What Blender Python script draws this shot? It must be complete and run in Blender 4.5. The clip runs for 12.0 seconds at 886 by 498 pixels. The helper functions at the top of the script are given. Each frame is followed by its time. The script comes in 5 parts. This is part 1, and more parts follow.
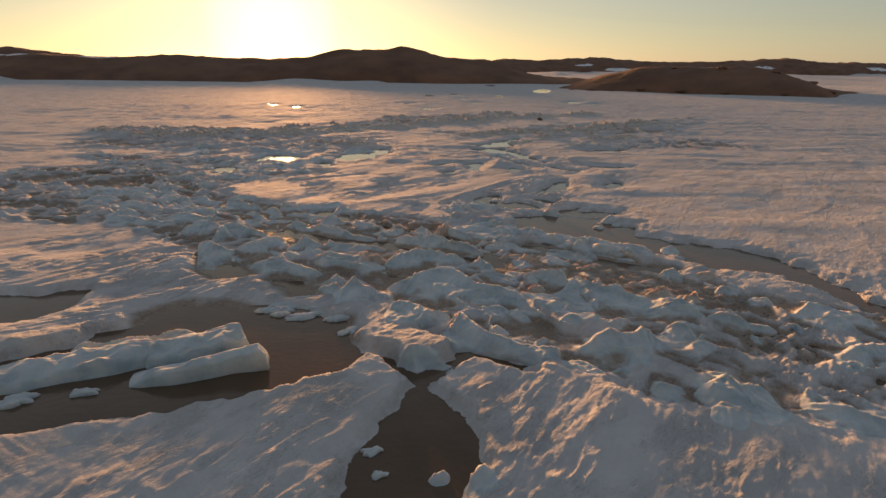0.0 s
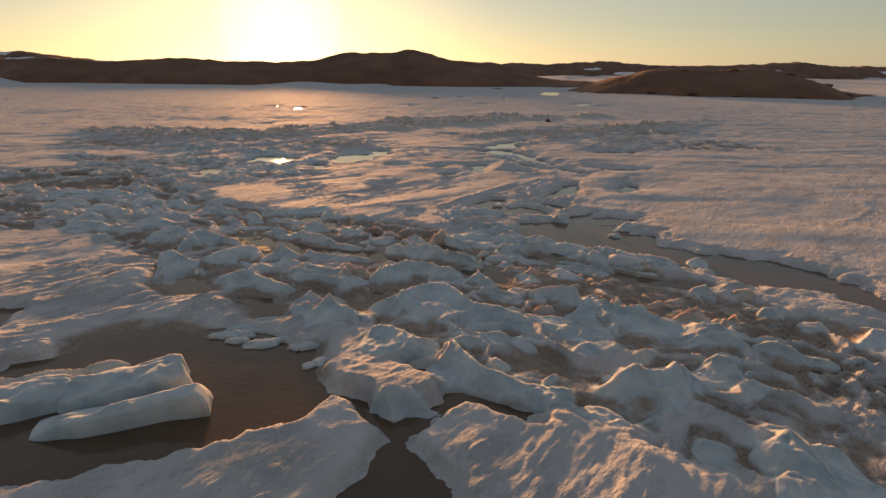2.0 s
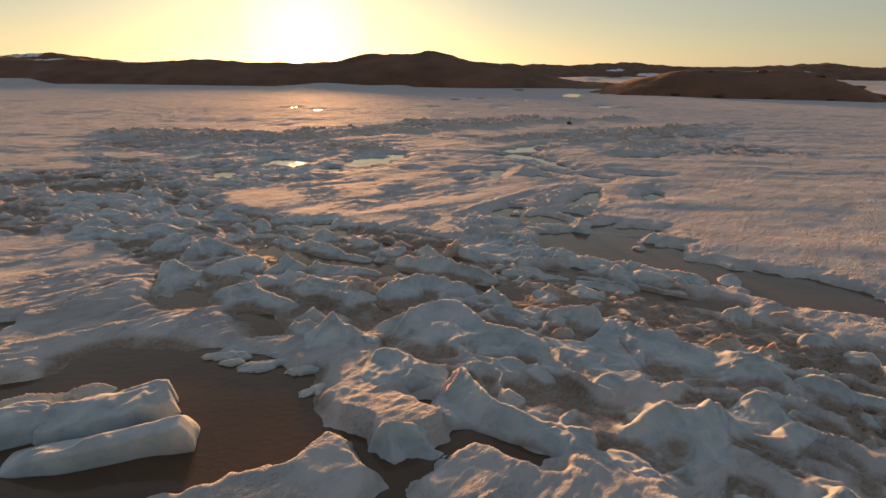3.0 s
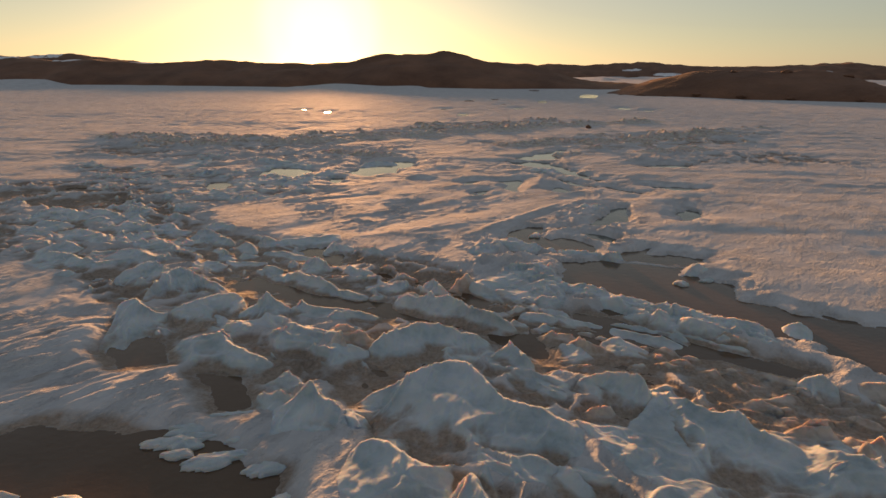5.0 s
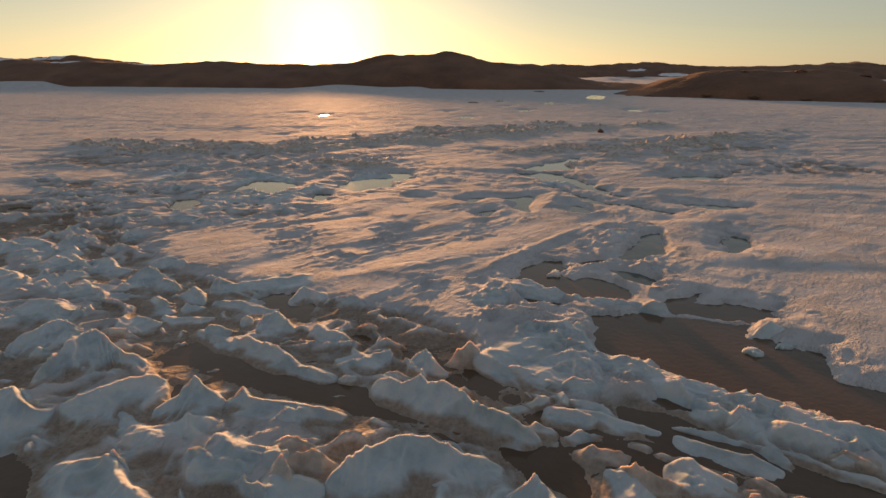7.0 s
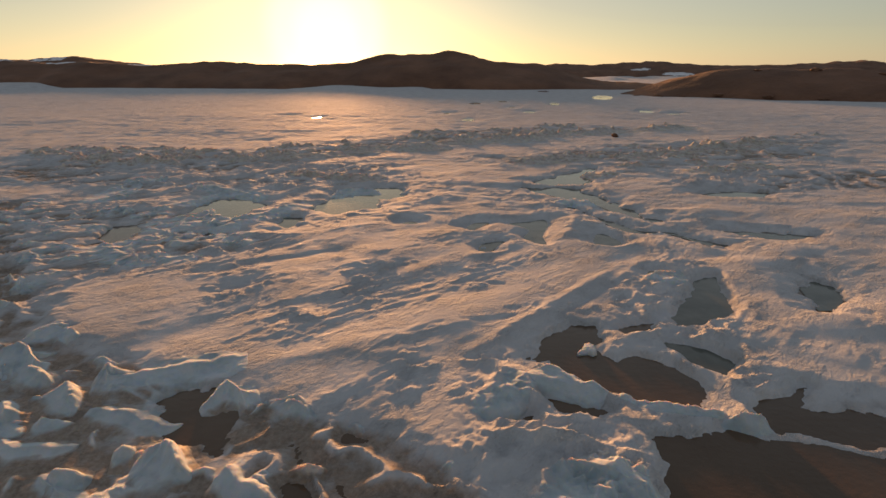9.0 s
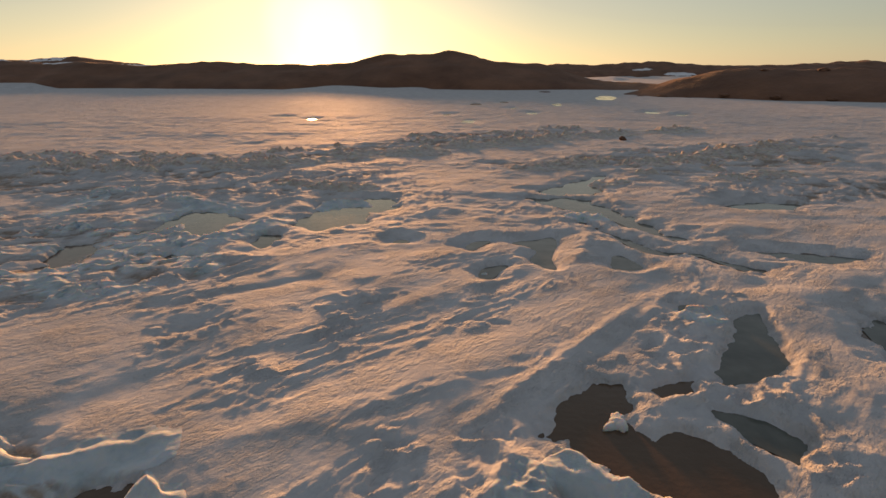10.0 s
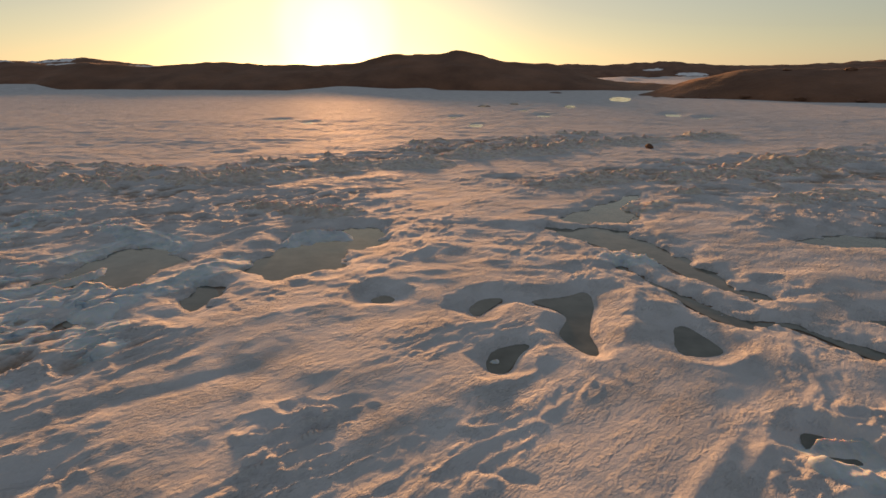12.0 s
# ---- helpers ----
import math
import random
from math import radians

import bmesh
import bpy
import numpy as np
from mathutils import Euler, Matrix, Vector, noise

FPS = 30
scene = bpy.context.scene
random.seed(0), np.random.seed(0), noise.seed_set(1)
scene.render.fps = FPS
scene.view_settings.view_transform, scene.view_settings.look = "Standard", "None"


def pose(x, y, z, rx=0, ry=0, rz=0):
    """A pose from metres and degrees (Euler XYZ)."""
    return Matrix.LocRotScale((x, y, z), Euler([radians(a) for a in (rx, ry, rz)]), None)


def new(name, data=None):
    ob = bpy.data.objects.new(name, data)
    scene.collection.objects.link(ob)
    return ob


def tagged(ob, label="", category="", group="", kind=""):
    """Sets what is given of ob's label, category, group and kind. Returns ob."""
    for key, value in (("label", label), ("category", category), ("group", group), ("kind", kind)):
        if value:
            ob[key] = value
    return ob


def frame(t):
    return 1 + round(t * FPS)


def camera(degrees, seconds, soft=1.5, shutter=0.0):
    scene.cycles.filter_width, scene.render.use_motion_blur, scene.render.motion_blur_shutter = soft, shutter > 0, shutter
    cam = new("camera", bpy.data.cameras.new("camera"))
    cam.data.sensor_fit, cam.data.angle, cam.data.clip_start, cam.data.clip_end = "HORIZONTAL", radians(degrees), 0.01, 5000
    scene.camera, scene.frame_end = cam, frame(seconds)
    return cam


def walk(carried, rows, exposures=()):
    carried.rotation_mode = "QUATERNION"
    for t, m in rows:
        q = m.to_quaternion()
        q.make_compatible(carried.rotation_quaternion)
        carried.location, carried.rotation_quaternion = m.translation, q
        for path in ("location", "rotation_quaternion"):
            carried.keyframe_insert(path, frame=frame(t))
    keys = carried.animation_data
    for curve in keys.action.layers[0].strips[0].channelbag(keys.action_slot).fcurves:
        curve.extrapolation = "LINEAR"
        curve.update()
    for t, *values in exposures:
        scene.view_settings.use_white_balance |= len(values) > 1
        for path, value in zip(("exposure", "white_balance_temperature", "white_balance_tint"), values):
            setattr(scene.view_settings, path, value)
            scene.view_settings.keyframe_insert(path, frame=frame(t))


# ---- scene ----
cam = camera(77.1, 12.0)
METRES, EYE, TILT, LEAN, TURN = 33.47, 8.85, 0.0, 0.0, 0.0
ROWS = [
    (0.0, 0.0, 0.0, 0.0, 0.16, -18.16, -0.48),
    (0.5, 0.0043, 0.0304, -0.0088, -0.09, -18.06, -0.44),
    (1.0, 0.0083, 0.0554, -0.0154, -0.06, -17.93, -0.44),
    (1.5, 0.0128, 0.0797, -0.0199, 0.2, -17.82, -0.44),
    (2.0, 0.0165, 0.1005, -0.0227, 0.94, -17.75, -0.46),
    (2.5, 0.0203, 0.1227, -0.0229, 2.03, -17.69, -0.46),
    (3.0, 0.0232, 0.1432, -0.0208, 3.01, -17.66, -0.46),
    (5.0, 0.0228, 0.2617, -0.0143, 4.45, -17.67, -0.38),
    (5.5, 0.0211, 0.3024, -0.0132, 4.56, -17.68, -0.33),
    (6.0, 0.0198, 0.3433, -0.0129, 4.67, -17.68, -0.29),
    (6.5, 0.0184, 0.3903, -0.0131, 4.74, -17.65, -0.26),
    (7.0, 0.0169, 0.4362, -0.0137, 4.79, -17.61, -0.22),
    (9.0, 0.0118, 0.6515, -0.0169, 5.02, -17.61, -0.05),
    (9.5, 0.0107, 0.7107, -0.0177, 5.06, -17.6, -0.04),
    (10.0, 0.01, 0.7656, -0.0181, 5.11, -17.59, -0.03),
    (10.5, 0.0092, 0.8251, -0.0188, 5.18, -17.58, 0.02),
    (11.0, 0.0075, 0.8804, -0.0192, 5.26, -17.58, 0.05),
    (11.5, 0.0056, 0.94, -0.0198, 5.44, -17.54, 0.08),
    (12.0, 0.0033, 0.9947, -0.0198, 5.96, -17.54, 0.05),
]
walk(cam, [(t, pose(0, 0, EYE, TILT, LEAN, TURN) @ pose(METRES * x, METRES * y, METRES * z, 90 + pitch, roll, yaw)) for t, x, y, z, yaw, pitch, roll in ROWS],
     exposures=[(0, 0.73, 7700, 13), (12, 0.73, 7700, 13)])

# ---- light ----
SUN_TURN, SUN_RISE = -16.1, 4.0
sun_way = Vector((math.sin(radians(SUN_TURN)) * math.cos(radians(SUN_RISE)),
                  math.cos(radians(SUN_TURN)) * math.cos(radians(SUN_RISE)), math.sin(radians(SUN_RISE))))
world = bpy.data.worlds.new("sky")
scene.world = world
world.use_nodes = True
wt = world.node_tree
wt.nodes.clear()


def wnode(kind, **sets):
    n = wt.nodes.new(kind)
    for k, v in sets.items():
        n.inputs[k].default_value = v
    return n


sky = wt.nodes.new("ShaderNodeTexSky")
sky.sky_type = "NISHITA"
sky.sun_disc = False
sky.sun_elevation = radians(SUN_RISE)
sky.sun_rotation = radians(SUN_TURN)
sky.air_density, sky.dust_density, sky.ozone_density = 1.0, 0.25, 1.6
pale = wnode("ShaderNodeHueSaturation", Saturation=0.8, Hue=0.51)
wt.links.new(sky.outputs[0], pale.inputs["Color"])
sky_light = wnode("ShaderNodeBackground", Strength=0.056)
wt.links.new(pale.outputs[0], sky_light.inputs["Color"])
# bright aureole of the low sun in thin haze
at = wt.nodes.new("ShaderNodeTexCoord")
dot = wt.nodes.new("ShaderNodeVectorMath")
dot.operation = "DOT_PRODUCT"
dot.inputs[1].default_value = sun_way
wt.links.new(at.outputs["Generated"], dot.inputs[0])
arc = wt.nodes.new("ShaderNodeMath")
arc.operation = "ARCCOSINE"
wt.links.new(dot.outputs["Value"], arc.inputs[0])
halo = wt.nodes.new("ShaderNodeValToRGB")
halo.color_ramp.interpolation = "EASE"
halo.color_ramp.elements[0].position, halo.color_ramp.elements[0].color = 0.03, (0.30, 0.30, 0.28, 1)
halo.color_ramp.elements[1].position, halo.color_ramp.elements[1].color = 1.0, (0, 0, 0, 1)
for at_angle, tone in ((0.07, (0.25, 0.235, 0.19)), (0.115, (0.14, 0.105, 0.05)), (0.38, (0.05, 0.035, 0.018))):
    e = halo.color_ramp.elements.new(at_angle)
    e.color = (*tone, 1)
wt.links.new(arc.outputs[0], halo.inputs[0])
halo_light = wnode("ShaderNodeBackground", Strength=0.8)
wt.links.new(halo.outputs[0], halo_light.inputs["Color"])
high = wnode("ShaderNodeBackground", Color=(0.070, 0.086, 0.112, 1), Strength=1.0)
thin = wt.nodes.new("ShaderNodeAddShader")
wt.links.new(high.outputs[0], thin.inputs[0])
wt.links.new(halo_light.outputs[0], thin.inputs[1])
both = wt.nodes.new("ShaderNodeAddShader")
wt.links.new(sky_light.outputs[0], both.inputs[0])
wt.links.new(thin.outputs[0], both.inputs[1])
out = wt.nodes.new("ShaderNodeOutputWorld")
wt.links.new(both.outputs[0], out.inputs[0])

sun_data = bpy.data.lights.new("sun", "SUN")
sun_data.energy, sun_data.angle, sun_data.color = 5.6, radians(5.0), (1.0, 0.50, 0.22)
sun = new("sun", sun_data)
sun.matrix_world = Matrix.Translation((0, 0, 60)) @ sun_way.to_track_quat("Z", "Y").to_matrix().to_4x4()


# ---- materials ----
def material(name):
    m = bpy.data.materials.new(name)
    m.use_nodes = True
    nt = m.node_tree
    return m, nt, nt.nodes["Principled BSDF"]


def node(nt, kind, inputs=(), **attrs):
    n = nt.nodes.new(kind)
    for k, v in attrs.items():
        setattr(n, k, v)
    for k, v in dict(inputs).items():
        if isinstance(v, bpy.types.NodeSocket):
            nt.links.new(v, n.inputs[k])
        else:
            n.inputs[k].default_value = v
    return n


def noise_tex(nt, at, scale, detail=4.0, rough=0.55):
    return node(nt, "ShaderNodeTexNoise", {"Vector": at, "Scale": scale, "Detail": detail, "Roughness": rough}).outputs["Fac"]


def ramp(nt, fac, *stops):
    r = node(nt, "ShaderNodeValToRGB", {"Fac": fac})
    els = r.color_ramp.elements
    while len(els) < len(stops):
        els.new(0.5)
    for el, (p, c) in zip(els, stops):
        el.position, el.color = p, (*c, 1)
    return r.outputs["Color"]


def mix(nt, fac, a, b):
    return node(nt, "ShaderNodeMix", {0: fac, 6: a, 7: b}, data_type="RGBA").outputs[2]


def bump(nt, height, strength, distance, below=None):
    ins = {"Height": height, "Strength": strength, "Distance": distance}
    if below is not None:
        ins["Normal"] = below
    return node(nt, "ShaderNodeBump", ins).outputs["Normal"]


def make_snow(name, slushy, ridge, dirty_shaded=False):
    m, nt, b = material(name)
    geo = node(nt, "ShaderNodeNewGeometry")
    at = geo.outputs["Position"]
    blotch = noise_tex(nt, at, 1.1 if ridge else 0.35, 6, 0.62)
    grain = noise_tex(nt, at, 9.0, 5, 0.65)
    crust = noise_tex(nt, at, 2.2, 6, 0.6)
    if dirty_shaded:
        # silt brown, darkened further to carry the shade of the far ridges
        col = ramp(nt, crust, (0.3, (0.34, 0.29, 0.25)), (0.7, (0.62, 0.58, 0.54)))
    elif ridge:
        col = ramp(nt, blotch, (0.30, (0.32, 0.385, 0.41)), (0.5, (0.48, 0.54, 0.56)), (0.72, (0.64, 0.67, 0.68)))
    else:
        col = ramp(nt, blotch, (0.3, (0.455, 0.458, 0.462)), (0.7, (0.61, 0.612, 0.62)))
    dirt = ramp(nt, crust, (0.50, (0, 0, 0)), (0.80, (1, 1, 1)))
    dirty = node(nt, "ShaderNodeMath", {0: dirt, 1: 0.28 if ridge else 0.12}, operation="MULTIPLY").outputs[0]
    col = mix(nt, dirty, col, (0.42, 0.33, 0.25, 1))
    rough = 0.62
    if slushy:
        wet = node(nt, "ShaderNodeAttribute", attribute_name="slush").outputs["Fac"]
        spread = node(nt, "ShaderNodeMath", {0: wet, 1: noise_tex(nt, at, 1.3, 5), 2: 0.0}, operation="MULTIPLY").outputs[0]
        soaked = ramp(nt, spread, (0.16, (0, 0, 0)), (0.46, (1, 1, 1)))
        slush = ramp(nt, grain, (0.3, (0.25, 0.195, 0.155)), (0.75, (0.43, 0.36, 0.30)))
        col = mix(nt, soaked, col, slush)
        rough = node(nt, "ShaderNodeMapRange", {"Value": soaked, "To Min": 0.85, "To Max": 0.68}).outputs[0]
    nt.links.new(col, b.inputs["Base Color"])
    if slushy:
        nt.links.new(rough, b.inputs["Roughness"])
    else:
        b.inputs["Roughness"].default_value = 0.5
    turn = node(nt, "ShaderNodeMapping", {"Vector": at, "Rotation": (0, 0, radians(50)), "Scale": (1.6, 0.85, 1)}, vector_type="TEXTURE").outputs[0]
    fibre = noise_tex(nt, turn, 4.5, 6, 0.62)
    n1 = bump(nt, crust if ridge else fibre, 0.35 if ridge else 0.6, 0.10)
    n2 = bump(nt, grain, 0.3 if ridge else 0.4, 0.06, n1)
    if not ridge:
        broken = ramp(nt, noise_tex(nt, turn, 0.8, 4, 0.6), (0.46, (0.1, 0.1, 0.1)), (0.60, (1, 1, 1)))
        crumbs = node(nt, "ShaderNodeMath", {0: broken, 1: noise_tex(nt, turn, 11.0, 3, 0.6)}, operation="MULTIPLY").outputs[0]
        n2 = bump(nt, crumbs, 1.0, 0.13, n2)
    n3 = bump(nt, noise_tex(nt, at, 26.0, 4, 0.7), 0.35 if ridge else 0.55, 0.025, n2)
    nt.links.new(n3, b.inputs["Normal"])
    b.inputs["IOR"].default_value = 1.31
    b.inputs["Specular IOR Level"].default_value = 0.3 if ridge else 0.14
    if ridge:
        b.inputs["Subsurface Weight"].default_value = 0.75
        b.inputs["Subsurface Radius"].default_value = (1.0, 0.62, 0.38)
        b.inputs["Subsurface Scale"].default_value = 0.11
    return m


snow = make_snow("wind_packed_snow", True, False)
ridge_ice = make_snow("weathered_ice", True, True)
# darker copy of the ridge ice: dirt plus shade put into the colour
grey_ice = make_snow("dirty_shaded_ridge_ice", True, True, True)

water_mat, nt, b = material("brown_melt_water")
at = node(nt, "ShaderNodeNewGeometry").outputs["Position"]
murk = noise_tex(nt, at, 0.5, 4)
nt.links.new(ramp(nt, murk, (0.35, (0.100, 0.062, 0.037)), (0.7, (0.120, 0.080, 0.052))), b.inputs["Base Color"])
b.inputs["Roughness"].default_value = 0.06
b.inputs["IOR"].default_value = 1.33
ripple = noise_tex(nt, at, 5.0, 3)
nt.links.new(bump(nt, ripple, 0.3, 0.03), b.inputs["Normal"])

pond_mat, nt, b = material("grey_green_pond_water")
at = node(nt, "ShaderNodeNewGeometry").outputs["Position"]
nt.links.new(ramp(nt, noise_tex(nt, at, 0.9, 5), (0.35, (0.085, 0.092, 0.078)), (0.7, (0.15, 0.155, 0.13))), b.inputs["Base Color"])
b.inputs["Roughness"].default_value = 0.05
b.inputs["IOR"].default_value = 1.33
nt.links.new(bump(nt, noise_tex(nt, at, 4.0, 3), 0.25, 0.02), b.inputs["Normal"])

rock, nt, b = material("brown_tundra_rock")
at = node(nt, "ShaderNodeNewGeometry").outputs["Position"]
patch = noise_tex(nt, at, 0.05, 6, 0.6)
stones = noise_tex(nt, at, 0.6, 5, 0.65)
col = ramp(nt, patch, (0.35, (0.135, 0.058, 0.031)), (0.65, (0.26, 0.118, 0.064)))
col = mix(nt, node(nt, "ShaderNodeMath", {0: stones, 1: 0.5}, operation="MULTIPLY").outputs[0], col, (0.10, 0.055, 0.036, 1))
nt.links.new(col, b.inputs["Base Color"])
b.inputs["Roughness"].default_value = 0.9
nt.links.new(bump(nt, stones, 0.8, 1.0), b.inputs["Normal"])

far_snow, nt, b = material("hill_snow")
at = node(nt, "ShaderNodeNewGeometry").outputs["Position"]
nt.links.new(ramp(nt, noise_tex(nt, at, 0.1, 5), (0.3, (0.66, 0.66, 0.68)), (0.7, (0.82, 0.82, 0.84))), b.inputs["Base Color"])
b.inputs["Roughness"].default_value = 0.7


# ---- ice sheet ----
def hash2(ix, iy, seed):
    h = (ix * 374761393 + iy * 668265263 + seed * 1442695041) & 0xFFFFFFFF
    h = ((h ^ (h >> 13)) * 1274126177) & 0xFFFFFFFF
    return ((h ^ (h >> 16)) & 0xFFFF) / 65535.0


def lump(x, y, seed=0):
    """Smooth noise from 0 to 1."""
    fx, fy = np.floor(x), np.floor(y)
    u, v = x - fx, y - fy
    ix, iy = fx.astype(np.int64), fy.astype(np.int64)
    u, v = u * u * u * (u * (u * 6 - 15) + 10), v * v * v * (v * (v * 6 - 15) + 10)
    a, b_ = hash2(ix, iy, seed), hash2(ix + 1, iy, seed)
    c, d = hash2(ix, iy + 1, seed), hash2(ix + 1, iy + 1, seed)
    return (a + (b_ - a) * u) * (1 - v) + (c + (d - c) * u) * v


def lumps(x, y, seed=0, octaves=4, gain=0.5):
    """Noise of several sizes, about -1 to 1."""
    total, amp, norm = 0.0, 1.0, 0.0
    for o in range(octaves):
        c, s = math.cos(0.7 * o), math.sin(0.7 * o)
        total = total + amp * (2 * lump((x * c - y * s) * 2 ** o + 17.3 * o, (x * s + y * c) * 2 ** o - 9.1 * o, seed + o) - 1)
        norm += amp
        amp *= gain
    return total / norm * 1.6


def crests(x, y, seed=0, octaves=3):
    """Noise with sharp crests and round hollows, 0 to 1."""
    total, amp, norm = 0.0, 1.0, 0.0
    for o in range(octaves):
        c, s = math.cos(0.9 * o), math.sin(0.9 * o)
        n = 2 * lump((x * c - y * s) * 2 ** o + 5.7 * o, (x * s + y * c) * 2 ** o + 3.3 * o, seed + 31 * o) - 1
        total = total + amp * (1 - np.abs(n)) ** 2
        norm += amp
        amp *= 0.45
    return total / norm


def step(a, b_, v):
    t = np.clip((v - a) / (b_ - a), 0, 1)
    return t * t * (3 - 2 * t)


def ledges(x, y, seed=0):
    """Thin broken layers, one lying on another: flat treads and steep ragged edges, about -1 to 1."""
    n = lumps(x, y, seed, 4, 0.55) * 2.2
    f = np.floor(n)
    r = n - f
    return (f + step(0.5, 1, r) + 0.35 * step(0.35, 0.9, 1 - r) * step(0, 0.12, r)) / 2.2


POOLS, ZONES, DRIFTS = [], [], []


def water(name, *outline):
    line = np.array(outline)
    for _ in range(2 if name.startswith(("q", "far")) else 0):
        after = np.roll(line, -1, 0)
        line = np.stack([0.78 * line + 0.22 * after, 0.22 * line + 0.78 * after], 1).reshape(-1, 2)
    POOLS.append((name, line))


def zone(name, *outline):
    ZONES.append((name, np.array(outline)))


def outside(x, y, poly):
    """Distance from an outline, negative within it."""
    best = np.full(x.shape, 1e9)
    inside = np.zeros(x.shape, bool)
    n = len(poly)
    for i in range(n):
        (ax, ay), (bx, by) = poly[i], poly[(i + 1) % n]
        ex, ey = bx - ax, by - ay
        t = np.clip(((x - ax) * ex + (y - ay) * ey) / max(ex * ex + ey * ey, 1e-9), 0, 1)
        best = np.minimum(best, np.hypot(x - ax - t * ex, y - ay - t * ey))
        cross = ((ay > y) != (by > y)) & (x < ex * (y - ay) / (ey if abs(ey) > 1e-9 else 1e-9) + ax)
        inside ^= cross
    return np.where(inside, -best, best)


def drift(x0, y0, x1, y1, width, height):
    """A bank (or, with a negative height, a hollow) of snow along a line."""
    DRIFTS.append((x0, y0, x1, y1, width, height))


zone('ridge', (-36.9, 48.3), (-27.3, 50.0), (-12.4, 36.5), (-2.2, 33.2), (0.5, 31.6), (3.4, 27.2), (10.5, 23.3), (14.1, 20.8), (17.4, 18.6), (12.0, 12.0), (8.6, 12.0), (6.3, 12.6), (4.8, 13.8), (2.7, 15.1), (0.3, 17.1), (-2.0, 18.9), (-3.5, 19.6), (-6.8, 21.9), (-12.3, 25.8), (-18.8, 30.5), (-24.2, 30.8), (-35.2, 37.3))
zone('far_a', (-24.4, 71.1), (-24.4, 80.6), (-16.8, 90.4), (-6.9, 104.2), (13.7, 114.4), (11.2, 99.2), (-4.7, 87.7), (-12.3, 81.8), (-20.0, 73.7))
zone('far_b', (-0.2, 77.5), (10.8, 84.1), (23.5, 92.4), (46.3, 106.4), (34.7, 78.7), (16.6, 73.8), (11.8, 70.6), (9.3, 76.1), (2.7, 73.4))
zone('far_c', (-49.7, 78.1), (-33.3, 81.0), (-26.3, 77.5), (-26.8, 71.4), (-30.2, 67.8), (-38.3, 67.3))
zone('left_d', (-22.1, 54.6), (-15.6, 53.2), (-11.9, 52.3), (-13.1, 49.6), (-14.6, 46.6), (-18.6, 47.7))
zone('left_e', (-39.2, 58.2), (-16.7, 52.1), (-10.0, 46.3), (-13.5, 43.6), (-17.7, 39.4), (-19.8, 39.2))
zone('left_f', (-46.0, 76.0), (-24.0, 72.0), (-9.0, 72.0), (-8.0, 64.0), (-11.0, 57.0), (-18.0, 57.0), (-42.0, 62.0))
zone('left_g', (12.0, 64.0), (20.0, 72.0), (34.0, 74.0), (36.0, 66.0), (22.0, 62.0))
zone('crust_a', (-10.8, 41.0), (-10.6, 42.3), (-9.2, 42.6), (-8.6, 41.9), (-9.2, 40.6), (-9.4, 39.8))
zone('crust_b', (-5.7, 41.2), (-5.4, 43.0), (-4.4, 44.5), (-3.7, 43.9), (-3.5, 41.7), (-4.5, 41.0), (-5.2, 40.3))
zone('crust_c', (-7.0, 39.1), (-7.0, 39.9), (-6.1, 39.8), (-5.5, 39.3), (-6.1, 38.9))
zone('crust_d', (-2.4, 36.1), (-2.0, 36.8), (-1.1, 36.2), (-1.0, 35.3), (-1.5, 34.6), (-2.1, 35.2))
zone('crust_f', (-5.7, 43.9), (-5.2, 45.0), (-4.0, 45.8), (-3.5, 45.2), (-4.1, 44.3), (-4.8, 43.3))
zone('pots', (4.7, 40.0), (6.9, 45.4), (9.4, 46.4), (9.6, 44.3), (8.2, 37.5), (8.6, 35.7), (6.0, 34.6), (6.0, 37.3))
zone('mud', (5.9, 25.6), (8.4, 24.3), (9.7, 23.6), (11.8, 22.8), (12.4, 22.0), (10.9, 19.9), (9.1, 20.3), (8.4, 20.5), (7.5, 22.0), (6.4, 23.1), (5.5, 24.1))
zone('mud_b', (-16.9, 37.1), (-15.1, 38.0), (-12.7, 36.7), (-10.0, 34.6), (-8.1, 33.6), (-5.7, 32.0), (-5.3, 30.6), (-10.1, 30.2))
zone('wet_a', (-17.4, 25.0), (-14.3, 26.3), (-11.7, 26.0), (-8.1, 23.1), (-4.9, 21.8), (-3.4, 18.3), (-5.6, 18.5), (-11.0, 18.4))
zone('wet_b', (-0.2, 14.0), (2.0, 14.7), (4.5, 13.7), (3.4, 11.3), (2.5, 9.0), (0.9, 9.0), (0.8, 11.5))
zone('wet_c', (10.6, 18.7), (15.7, 17.0), (12.4, 12.8), (10.3, 13.3), (9.3, 14.7))
zone('wet_d', (1.0, 29.8), (3.2, 31.5), (4.7, 28.6), (7.5, 26.1), (8.2, 24.7), (3.5, 24.3), (2.0, 25.9))
zone('shelf_strip', (1.8, 33.0), (4.0, 31.9), (5.3, 30.3), (7.5, 28.7), (10.4, 26.4), (9.3, 24.7), (7.4, 25.4), (5.5, 27.2), (2.8, 28.4))
zone('shelf', (-0.1, 36.7), (1.6, 38.0), (3.8, 35.5), (6.1, 34.4), (4.7, 32.4), (3.8, 31.3), (0.0, 31.0))
water('lead_left', (-11.9, 17.2), (-9.6, 18.9), (-6.9, 19.8), (-4.8, 19.2), (-3.5, 18.1), (-2.9, 16.6), (-2.3, 15.8), (-3.1, 14.6), (-4.9, 13.8), (-7.9, 12.5), (-11.1, 11.8), (-13.9, 11.1), (-16.5, 13.7), (-13.8, 15.3), (-11.8, 16.5))
